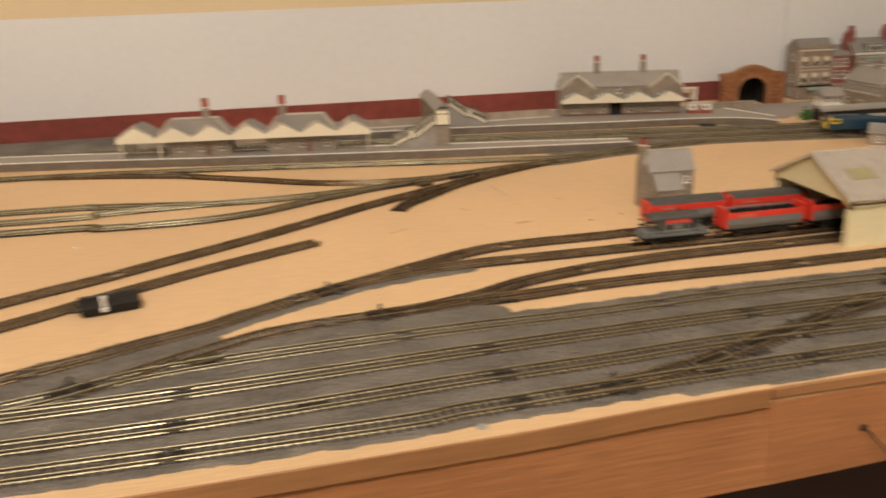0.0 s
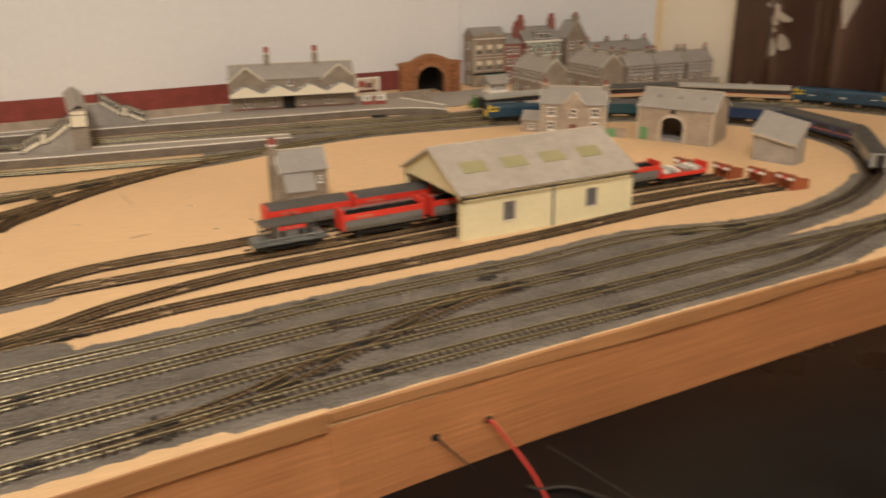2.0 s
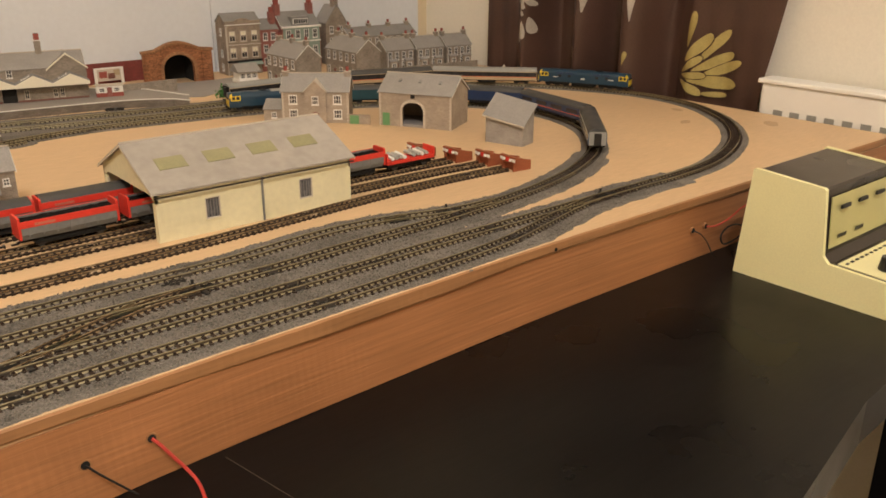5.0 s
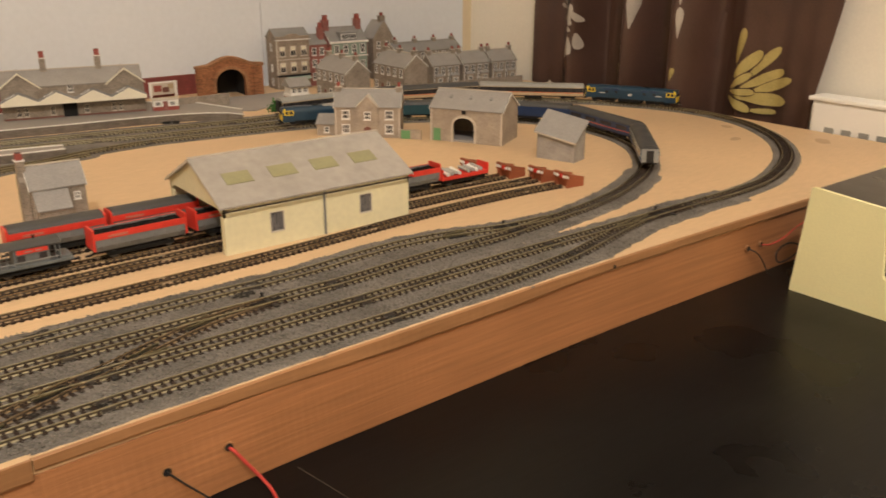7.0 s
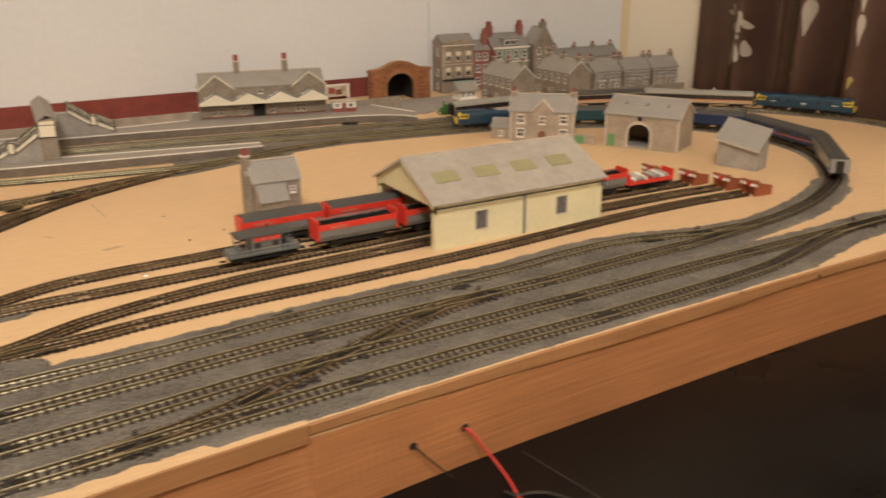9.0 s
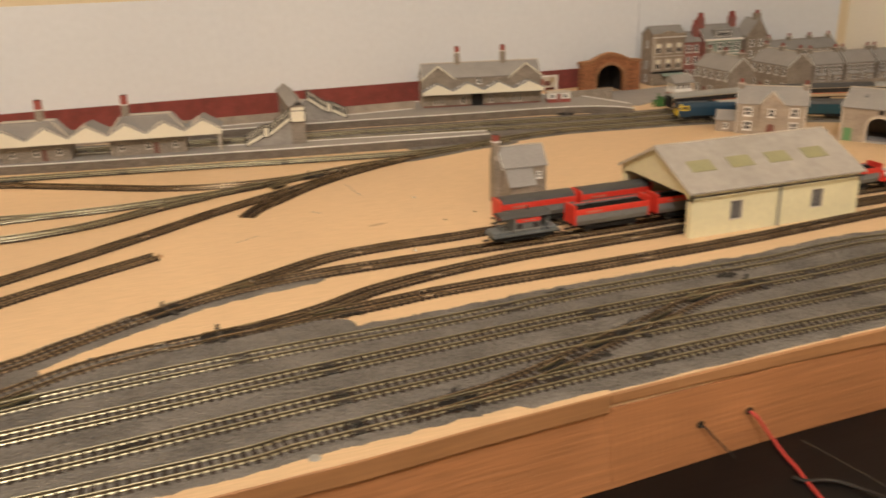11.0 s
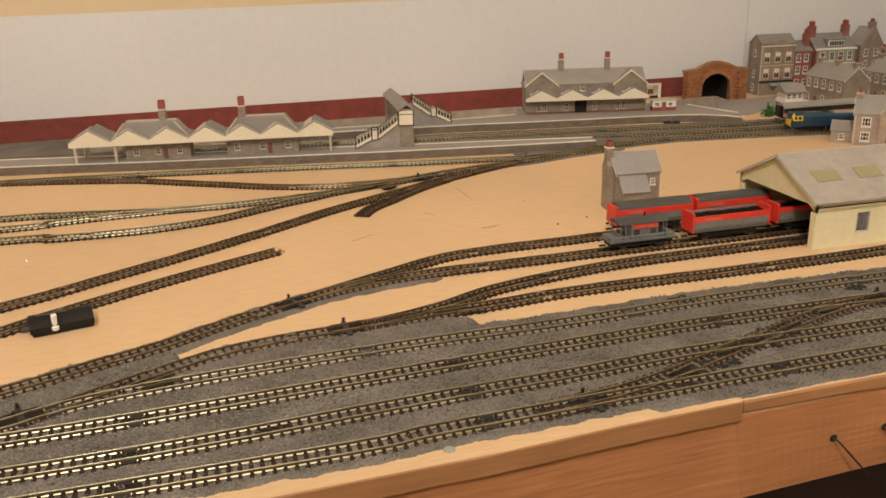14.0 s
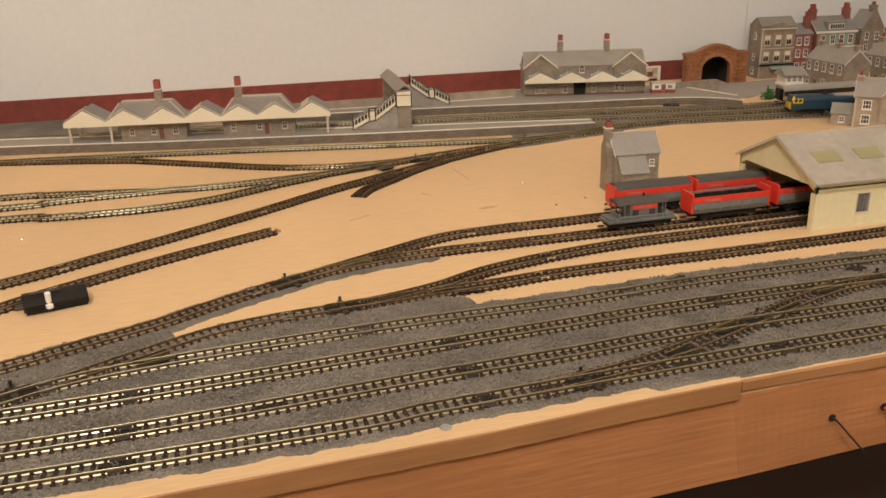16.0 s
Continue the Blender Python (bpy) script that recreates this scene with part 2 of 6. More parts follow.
def structure(name, bm, material, label, smooth=False):
    return tagged(part(name, bm, material, None, "", smooth), label, "", "", "structure")


def box(bm, x0, x1, y0, y1, z0, z1, bevel=0.0):
    r = bmesh.ops.create_cube(bm, size=1.0, matrix=Matrix.LocRotScale(((x0 + x1) / 2, (y0 + y1) / 2, (z0 + z1) / 2), None, (x1 - x0, y1 - y0, z1 - z0)))
    if bevel:
        edges = {e for v in r["verts"] for e in v.link_edges}
        bmesh.ops.bevel(bm, geom=list(edges), offset=bevel, segments=2, affect="EDGES", profile=0.5)
    return bm


def block(x0, x1, y0, y1, z0, z1, bevel=0.0):
    return box(bmesh.new(), x0, x1, y0, y1, z0, z1, bevel)


def prism(bm, outline, a0, a1, axis="x"):
    """A closed outline swept along an axis: (y, z) pairs along x, (x, z) along y, (x, y) along z."""
    def put(p, a):
        return {"x": (a, p[0], p[1]), "y": (p[0], a, p[1]), "z": (p[0], p[1], a)}[axis]
    lo = [bm.verts.new(put(p, a0)) for p in outline]
    hi = [bm.verts.new(put(p, a1)) for p in outline]
    bm.faces.new(lo)
    bm.faces.new(hi[::-1])
    for n in range(len(outline)):
        bm.faces.new((lo[n - 1], hi[n - 1], hi[n], lo[n]))
    return bm


def rod(bm, a, b, r, seg=8, r2=None):
    a, b = Vector(a), Vector(b)
    m = Matrix.Translation((a + b) / 2) @ (b - a).to_track_quat("Z", "Y").to_matrix().to_4x4()
    bmesh.ops.create_cone(bm, cap_ends=True, segments=seg, radius1=r, radius2=r if r2 is None else r2, depth=(b - a).length, matrix=m)
    return bm


def tube(points, r, seg=6):
    """A bent wire through the points."""
    bm, rings = bmesh.new(), []
    pts = [Vector(p) for p in points]
    for n, p in enumerate(pts):
        way = (pts[min(n + 1, len(pts) - 1)] - pts[max(n - 1, 0)]).normalized()
        q = way.to_track_quat("Z", "Y")
        rings.append([bm.verts.new(p + q @ Vector((r * math.cos(a), r * math.sin(a), 0))) for a in (2 * math.pi * i / seg for i in range(seg))])
    for u, v in zip(rings, rings[1:]):
        for i in range(seg):
            bm.faces.new((u[i - 1], u[i], v[i], v[i - 1]))
    bm.faces.new(rings[0][::-1])
    bm.faces.new(rings[-1])
    return bm


def smoothed(points, step=5.0):
    """A Catmull-Rom line through the points, sampled evenly."""
    p = [np.array(q, float) for q in points]
    p = [2 * p[0] - p[1], *p, 2 * p[-1] - p[-2]]
    out = []
    for i in range(1, len(p) - 2):
        n = max(int(np.linalg.norm(p[i + 1] - p[i]) / 2), 2)
        for t in np.arange(n) / n:
            out.append(0.5 * (2 * p[i] + (p[i + 1] - p[i - 1]) * t + (2 * p[i - 1] - 5 * p[i] + 4 * p[i + 1] - p[i + 2]) * t**2 + (3 * p[i] - p[i - 1] - 3 * p[i + 1] + p[i + 2]) * t**3))
    out.append(p[-2])
    out = np.array(out)
    far = np.r_[0, np.cumsum(np.hypot(*np.diff(out, axis=0).T))]
    s = np.linspace(0, far[-1], max(int(far[-1] / step), 2))
    return np.stack([np.interp(s, far, out[:, 0]), np.interp(s, far, out[:, 1])], 1), s


# ---------------------------------------------------------------- room
# ceiling, left and front walls are unseen, added to bounce the bulb's light
structure("floor", block(-2300, 1300, -2300, 1000, -830, -780), "floor", "brown carpeted floor under the table")
structure("ceiling", block(-2300, 1300, -2300, 1000, 1900, 1960), "ceiling", "unseen white ceiling added to bounce the light")
structure("wall_back", block(-2300, 1300, 912, 1000, -780, 1900), "wall", "cream painted wall behind the backdrop")
structure("wall_right", block(1108, 1300, -2300, 912, -780, 1900), "wallwhite", "white painted wall beside the curtain")
structure("wall_left", block(-2300, -2200, -2300, 912, -780, 1900), "wall", "unseen cream wall added to close the room")
structure("wall_front", block(-2200, 1108, -2300, -2200, -780, 1900), "wall", "unseen cream wall added to close the room")

# dark dining table under the layout
TABLE = -58.5
table = thing("dining_table", at(0, 0, -780), "glossy black-brown wooden dining table under the layout", "table")
top_ = prism(bmesh.new(), [(-1300, -560), (441, -221), (560, -198), (700, -190), (1060, -186), (1060, 900), (-1300, 900)], 780 + TABLE - 32, 780 + TABLE, "z")
bmesh.ops.bevel(top_, geom=[e for e in top_.edges if abs(e.verts[0].co.z - e.verts[1].co.z) < 1], offset=3, segments=2, affect="EDGES", profile=0.5)
part("tabletop", top_, "table", table)
for px, py in ((-1230, -480), (990, -110), (-1230, 830), (990, 830)):
    part("leg", block(px - 35, px + 35, py - 35, py + 35, 0, 780 + TABLE - 32, 4), "table", table)

# baseboard: ply top on a pine frame whose front bows slightly
RIGHT, BACK, LEFT = 1050.0, 906.0, -1000.0
layout = thing("baseboard", at(0, 0, TABLE), "pale plywood model railway baseboard on a pine frame", "baseboard")


def edge_line(x):
    """The line of the front edge in plan."""
    return float(np.interp(x, (-1000, -35, 26, 91, 143, 184, 237, 307, 391, 476, 531, 602, 700, 1050), (-60, -10, -4, -0.2, 2, 3.6, 6, 7.8, 10, 12, 12.5, 12, 11, 8)))


def swept(xs, section):
    """A bar along x; section(x) gives its outline as (y, z) pairs."""
    bm = bmesh.new()
    rings = [[bm.verts.new((x, y, z)) for y, z in section(x)] for x in xs]
    n = len(rings[0])
    for u, v in zip(rings, rings[1:]):
        for i in range(n):
            bm.faces.new((u[i - 1], u[i], v[i], v[i - 1]))
    bm.faces.new(rings[0])
    bm.faces.new(rings[-1][::-1])
    return bm


XS = np.linspace(LEFT, RIGHT, 400)
HT = -TABLE


def ply(x):
    w = edge_line(x) + 1.2 + 0.35 * noise.noise((x * 0.05, 3, 0)) + 0.15 * noise.noise((x * 0.3, 9, 0))
    return [(w, HT - 9), (BACK, HT - 9), (BACK, HT), (w, HT)]


def fascia(x):
    lean = 3.0 * min(max((190 - x) / 90, 0), 1)
    t = edge_line(x) + 0.25 + 2.4 * min(max((x - 200) / 130, 0), 1) + (2.6 if x < 97 else 0)
    return [(t + 18, 0.5), (t + 18, HT - 9.4), (t, HT - 9.4), (edge_line(x) + 0.8 - lean, 0.5)]


def lip(x):
    """Sawn edge moulding along the ply, deeper in the middle of its run."""
    f = edge_line(x) + 0.12 * noise.noise((x * 0.3, 9, 0))
    deep = float(np.interp(x, (97, 160, 240, 300, 390, 470, 1050), (7.5, 8, 10, 11.2, 11, 8.6, 8)))
    return [(f + 4, HT - deep), (f + 4, HT - 0.5), (f + 1.0, HT - 0.35), (f + 0.1, HT - 1.3), (f, HT - deep + 1.4), (f + 0.7, HT - deep)]


part("board_top", swept(XS, ply), "board", layout, "pale plywood top")
part("front_fascia", swept(XS, fascia), "fascia", layout, "reddish planed pine front board")
part("side_fascia", block(RIGHT - 20, RIGHT, 32, BACK - 20, 0.5, HT - 9.2, 0.8), "fascia", layout)
part("side_fascia", block(LEFT, LEFT + 20, 32, BACK - 20, 0.5, HT - 9.2, 0.8), "fascia", layout)
part("back_fascia", block(LEFT, RIGHT, BACK - 19, BACK, 0.5, HT - 9.2, 0.8), "fascia", layout)


def strip(x):
    f = edge_line(x) - 0.3 + 0.4 * noise.noise((x * 0.05, 3, 0))
    return [(f + 4.5, HT - 11.6), (f + 4.5, HT - 0.12), (f + 0.4, HT - 0.12), (f, HT - 0.6), (f + 0.2, HT - 11.0), (f + 0.6, HT - 11.6)]


part("edge_strip", swept(np.linspace(LEFT, 97, 260), strip), "strip", layout, "sawn pine strip with a rough end")
part("strip_top", swept(np.linspace(LEFT, 96.6, 260), lambda x: [(edge_line(x) + 3.5, HT - 0.2), (edge_line(x) + 3.5, HT + 0.05), (edge_line(x) + 0.5 + 0.4 * noise.noise((x * 0.05, 3, 0)), HT + 0.05), (edge_line(x) + 0.5, HT - 0.2)]), "board", layout, "pale sawn top of the strip")
part("edge_lip", swept(np.linspace(97.8, RIGHT, 300), lip), "strip", layout, "sawn ply edge")

# screws, pencil marks and stains on the bare top
def fastener(x, y, r, name, label, mm_="steel", h=0.9):
    ob = part(name, rod(bmesh.new(), (0, 0, 0), (0, 0, h), r, 14, r * 0.7), mm_, None, label, True)
    ob.matrix_world = at(x, y, -0.1)
    tagged(ob, label, "fastener", "fasteners in the board")

fastener(-60.4, -0.6, 3.2, "drawing_pin", "shiny flat-headed pin pressed into the front edge", "palegrey")
fastener(-320, 367, 1.7, "screw", "small bright screw in the bare plywood")
fastener(114, 396, 1.6, "screw", "small bright screw in the bare plywood")
fastener(70, 254, 1.8, "screw", "small bright screw beside the siding")
fastener(118, 318, 1.0, "panel_pin", "small dark pin in the plywood", "black")
fastener(150, 330, 0.9, "panel_pin", "small dark pin in the plywood", "black")
for x, y, a, b, rz in ((60, 330, 9, 3, 10), (-235, 312, 14, 7, 5), (930, 200, 12, 6, 20), (905, 330, 8, 3, 0), (870, 345, 5, 3, 30), (1000, 130, 16, 8, 40), (985, 250, 10, 6, 70), (760, 300, 6, 2, 10)):
    bm = bmesh.new()
    bmesh.ops.create_circle(bm, cap_ends=True, segments=18, radius=1)
    for v in bm.verts:
        k = 1 + 0.35 * noise.noise(v.co * 1.7 + Vector((x, y, 0)))
        v.co = Vector((v.co.x * a * k, v.co.y * b * k, 0))
    ob = part("stain", bm, "knot", layout)
    ob.matrix_local = at(x, y, -TABLE + 0.15, rz)

# pencil lines left on the bare board
for x0, y0, x1, y1 in ((65, 470, 69, 422), (15, 392, 22, 381), (-60, 330, -40, 342), (820, 250, 836, 244)):
    ln = part("pencil_line", block(0, math.hypot(x1 - x0, y1 - y0), -0.35, 0.35, 0, 0.12), "mark", layout)
    ln.matrix_local = at(x0, y0, -TABLE + 0.02, math.degrees(math.atan2(y1 - y0, x1 - x0)))

# backdrop paper, brick paper strip
structure("backdrop", block(-1000, 668, 907, 909.5, -20, 166), "paper", "white paper backdrop standing behind the layout")
structure("backdrop", block(668.8, 1083, 906.3, 908.8, -20, 166), "paper", "second white sheet of the paper backdrop")
structure("trim", block(-1000, 640, 903.4, 906.2, 0, 30), "redwall", "dark red brick paper wall along the backdrop")

# ---------------------------------------------------------------- track
INNER = [(546, 107), (599, 116), (655, 133), (719, 164), (765, 201), (800, 245), (820, 292), (827, 340), (821, 390), (800, 434), (756, 481), (694, 521), (620, 552), (560, 571), (518, 579), (443, 590), (372, 597), (297, 589), (234.6, 569.9), (175.5, 563.9), (83.8, 577.7), (19.7, 588.6), (-42.4, 601.4), (-106.5, 612.3), (-168.6, 623.1), (-230.7, 633.0), (-293.8, 640.8), (-411.1, 653.7), (-790.7, 675.4)]
OUTER = [(719, 60), (784, 67), (852, 90), (908, 120), (963, 166), (1005, 223), (1024, 270), (1030, 320), (1022, 372), (995, 437), (950, 503), (905, 553), (850, 592), (780, 622), (700, 637), (626, 640), (561, 641), (487, 650), (412, 663), (340, 676), (262, 687), (189, 698), (116, 708), (60, 716), (-100, 743), (-415, 782), (-800, 810)]
LINES = dict(
    t1=[(-900, 14), (-400, 6), (-123, 9), (-64, 14), (6, 18), (115, 23), (202, 25), (313, 24), (410, 27), (470, 32), (520, 43), (560, 53), (602, 59.5), (650, 60)],
    t2=[(-900, 42), (-500, 32), (-270, 33), (-168, 37), (-56, 46), (19, 50), (102, 56), (226, 57), (337, 58), (441, 60), (562, 59.5), (641, 60)] + OUTER,
    t3=[(-900, 60), (-500, 62), (-278, 66), (-168, 72), (-48, 81), (34, 86), (104, 90), (200, 92), (313, 92), (363, 95), (416, 97), (474, 99)] + INNER,
    t4=[(-420, 62), (-340, 69), (-281, 81), (-256, 91), (-228, 99), (-178, 106), (-103, 112), (-40, 115), (46, 117), (142, 123), (243, 124), (300, 124), (350, 129), (395, 131), (439, 125), (486, 112), (546, 107)],
    throat=[(-281, 81), (-256, 91), (-228, 107), (-200, 122), (-168, 137), (-134, 145), (-99, 149), (-61, 153), (-22, 157), (17, 160), (60, 165), (119, 167), (186, 167), (266, 169), (311, 171), (364, 175), (422, 180), (487, 184), (553, 184), (612, 180)],
    siding_c=[(-99, 149), (-61, 154), (-22, 166), (3, 178), (26, 187), (73, 198), (121, 205), (169, 208), (286, 211), (466, 211), (545, 211), (606, 207)],
    lead=[(-460, 60), (-420, 72), (-340, 101), (-290, 120), (-263, 131), (-234, 144), (-202, 158), (-168, 178), (-131, 198), (-90, 216), (-48, 226), (-4, 231), (40, 232), (134, 234), (232, 235), (330, 238), (400, 239), (495, 239), (590, 236)],
    siding_a=[(-131, 198), (-90, 218), (-45, 240), (4, 262), (52, 268), (100, 269), (142, 271), (250, 271), (400, 271), (496, 271), (572, 271)],
    k1=[(-790.7, 507.7), (-376.6, 498.9), (-326.3, 494.9), (-274.1, 485.1), (-221.8, 476.2), (-168.6, 473.2), (-114.4, 478.2), (-57.2, 487.0), (3.9, 504.8), (72.0, 528.5), (126.2, 540.3), (175.5, 550.1), (234.6, 565.9), (290.8, 576.8)],
    k1b=[(-790.7, 464.4), (-367.7, 461.4), (-321.4, 466.3), (-272.1, 471.3), (-220.8, 474.2), (-168.6, 474.2)],
    k2=[(-790.7, 424.9), (-359.9, 423.0), (-312.5, 416.1), (-265.2, 414.1), (-217.9, 416.1), (-168.6, 428.9), (-115.4, 457.5), (-80.8, 473.2), (-57.2, 485.1), (3.9, 504.8)],
    k3=[(-425.9, 197.2), (-376.6, 221.8), (-321.4, 254.4), (-286.9, 273.1), (-251.4, 295.8), (-212.0, 320.4), (-168.6, 349.0), (-120.3, 382.5), (-65.1, 423.0), (-4.9, 459.4), (65.1, 500.8), (126.2, 533.4), (175.5, 552.1)],
    k3spur=[(-43, 396), (-31, 415.5), (-8.9, 436.8), (27.6, 472.3), (65.1, 499.9)],
    k4=[(-416.1, 143.0), (-366.8, 174.5), (-310.6, 209.0), (-280.0, 230.7), (-246.5, 251.4), (-209.0, 274.1), (-168.6, 295.8), (-122.3, 319.4)],
    p1b=[(-411.1, 652.7), (-333.2, 633.9), (-259.3, 611.3), (-228.7, 595.5), (-168.6, 562.0), (-111.4, 530.4), (-54.2, 513.7), (5.9, 511.7), (47.3, 520.6), (72.0, 528.5), (126.2, 540.3)],
    p3=[(660, 594), (602, 606), (545, 609), (468, 617), (391, 628), (330, 640), (260, 652), (170, 664), (68, 680), (-100, 710), (-411, 752), (-800, 770)],
    cross1=[(-10, 17.5), (19, 21), (48, 26), (75, 34), (100, 43), (129, 54), (155, 63), (180, 73), (205, 82), (230, 88), (262, 91.5)],
)
TITLES = dict(t1="front track on grey ballast", t2="second track on grey ballast running round the outer curve", t3="third track on grey ballast running round the inner curve",
    t4="loop track on grey ballast", throat="siding track on bare plywood beside the shed", siding_c="siding track running into the shed", lead="siding track holding the brake van",
    siding_a="rear siding track holding hopper wagons", k1="bare track curving across the plywood", k1b="bare track joining at a turnout", k2="bare track with bright rails on plywood",
    k3="bare track slanting across the plywood", k3spur="short stub of a turnout on plywood", k4="short bare track ending on the plywood", p1b="bare track leaving the platform line",
    p3="platform track between the two platforms", cross1="slanting crossover over three tracks with dark sleepers")
PATHS = {}
# lines given the darker rail metal, since no glint falls on them
DULL = ("throat", "siding_c", "lead", "siding_a", "k3", "k3spur", "k4", "p1b", "cross1")


def sleeper_shape(bm, half, length):
    """A sleeper with a moulded chair on each side of both rails."""
    box(bm, -half, half, -length, length, 0.0, 1.5)
    for y in (-4.85, 4.85):
        box(bm, -half * 0.7, half * 0.7, y - 1.25, y + 1.25, 1.45, 2.3)
    return bm


SLEEPER = finish(sleeper_shape(bmesh.new(), 1.12, 7.8), "sleeper", "sleeper")
WIDE = finish(sleeper_shape(bmesh.new(), 1.15, 9.6), "long_sleeper", "sleeper")


def railway_track(key, level):
    line, s = smoothed(LINES[key], 4.0)
    PATHS[key] = (line, s)
    way = np.gradient(line, axis=0)
    way /= np.hypot(*way.T)[:, None]
    side = np.stack([-way[:, 1], way[:, 0]], 1)
    t = thing("railway_track", Matrix.Identity(4), TITLES[key], "track", "tracks of the layout")
    bare = key in DULL or key.startswith("k")
    for sign in (-1, 1):
        bm, rings = bmesh.new(), []
        for p, q in zip(line, side):
            ring = []
            for off, z in ((-0.85, 1.5), (-0.77, 1.76), (-0.46, 1.98), (-0.22, 2.3), (-0.22, 3.2), (-0.32, 3.45), (-0.29, 3.7), (-0.18, 3.9), (0, 3.97), (0.18, 3.9), (0.29, 3.7), (0.32, 3.45), (0.22, 3.2), (0.22, 2.3), (0.46, 1.98), (0.77, 1.76), (0.85, 1.5)):
                c = p + q * (sign * 4.85 + off)
                ring.append(bm.verts.new((c[0], c[1], z + level)))
            rings.append(ring)
        for u, v in zip(rings, rings[1:]):
            for i in range(17):
                f = bm.faces.new((u[i - 1], u[i], v[i], v[i - 1]))
                # the two web faces take the darker side colour
                f.material_index = 1 if i in (4, 13) else 0
        bm.faces.new(rings[0])
        bm.faces.new(rings[-1][::-1])
        part("rail", bm, "railnoglint" if key in DULL else "rail", t, "", True).data.materials.append(M["railside"])
        # wider on bare lines, where its dark plastic stands in for shade between rails
        wide, high = (1.4, 1.35) if bare else (0.9, 1.2)
        # the moulded plastic web that ties the sleepers together under the rail
        bm, rings = bmesh.new(), []
        for p, q in zip(line, side):
            rings.append([bm.verts.new((*(p + q * (sign * 4.85 + off)), z + level)) for off, z in ((-wide, 0.3), (-wide, high), (wide, high), (wide, 0.3))])
        for u, v in zip(rings, rings[1:]):
            for i in range(1, 4):
                bm.faces.new((u[i - 1], u[i], v[i], v[i - 1]))
        part("sleeper_web", bm, "sleeper", t)
    # sleepers: those along the front are single pieces
    rest, places = bmesh.new(), np.arange(3.0, s[-1] - 2, 5.1)
    xs, ys = np.interp(places, s, line[:, 0]), np.interp(places, s, line[:, 1])
    wx, wy = np.interp(places, s, way[:, 0]), np.interp(places, s, way[:, 1])
    single = 0
    for n, (x, y, a, b) in enumerate(zip(xs, ys, wx, wy)):
        rz = math.degrees(math.atan2(b, a)) + random.uniform(-1, 1)
        if n % 34 == 33 and not bare:
            continue
        if single < 300 and -260 < x < 700 and y < 430:
            single += 1
            ob = new("sleeper", WIDE if key.startswith("cross") else SLEEPER)
            ob.parent = t
            ob.matrix_local = at(x, y, 0.25 + level, rz)
        else:
            turn = Matrix.LocRotScale((x, y, 0.25 + level), Euler((0, 0, radians(rz))), None)
            for du, v0, v1, w0, w1 in ((1.12, -7.8, 7.8, 0, 1.5), (0.75, -6.1, -3.6, 1.45, 2.3), (0.7, 3.6, 6.1, 1.45, 2.3)):
                corners = [rest.verts.new(turn @ Vector((u, v, w))) for w in (w0, w1) for u, v in ((-du, v0), (du, v0), (du, v1), (-du, v1))]
                for f in ((0, 1, 5, 4), (1, 2, 6, 5), (2, 3, 7, 6), (3, 0, 4, 7), (4, 5, 6, 7)):
                    rest.faces.new([corners[q] for q in f])
    if len(rest.verts):
        tagged(part("sleeper_bed", rest, "sleeper", t), "dark brown plastic sleepers", "", "", "stuff")
    # rail joiners where two lengths meet
    for n in range(33, len(places), 34):
        pad = None if bare else part("joint_pad", block(-8.2, 8.2, -6.6, 6.6, 0.2, 1.5, 0.2), "soot", t)
        if pad:
            pad.matrix_local = at(xs[n], ys[n], level, math.degrees(math.atan2(wy[n], wx[n])))
        for sign in (-1, 1):
            x, y, a, b = xs[n], ys[n], wx[n], wy[n]
            ob = part("rail_joiner", block(-3.6, 3.6, -0.95, 0.95, 0, 1.9, 0.2), "steel" if bare else "joiner", t)
            ob.matrix_local = at(x - b * 4.85 * sign, y + a * 4.85 * sign, 1.4 + level, math.degrees(math.atan2(b, a)))
    return t


for n, key in enumerate(LINES):
    railway_track(key, -0.11 * (n % 5) if n > 2 else 0.05 * n)


# turnouts: dark tie bars with a peg, and a closer bed of sleepers
def turnout(x, y, rz):
    t = thing("turnout_tie_bar", at(x, y, 1.2, rz), "black plastic tie bar of a turnout with an upright peg", "turnout", "turnout tie bars")
    part("bar", block(-1.6, 1.6, -11, 11, 0.6, 1.6, 0.2), "black", t)
    part("peg", rod(rod(bmesh.new(), (0, 9.6, 1.4), (0, 9.6, 3.4), 0.8), (0, 9.6, 3.2), (0, 9.6, 4.2), 1.1), "black", t)
    part("blade_bed", block(-12, 10, -6.4, 6.6, -0.1, 0.95, 0.3), "soot", t)


for spot in ((-268, 90, 20), (-117, 203, 25), (-89, 150, 5), (21, 19, 7), (262, 92, 3), (486, 111, -12), (150, 58, 3), (620, 60, 5), (41, 513, 20), (180, 565, 10), (-261, 626, -20), (430, 696, -25), (-340, 69, 10)):
    turnout(*spot)


def frog(x, y, rz):
    t = thing("crossing_frog", at(x, y, 1.3, rz), "dark plastic crossing frog of a turnout", "turnout", "crossing frogs")
    bm = bmesh.new()
    prism(bm, [(-9, -4), (-3, -5.6), (6, -4.8), (9, 0), (5, 5.2), (-3, 4.4), (-7, 5)], -0.4, 0.9, "z")
    part("bed", bm, "soot", t)
    for s_ in (-1, 1):
        ob = part("check_rail", block(-11, 11, -0.3, 0.3, 0.8, 2.4, 0.1), "rail", t)
        ob.matrix_local = at(0, s_ * 3.2, 0, s_ * 5)


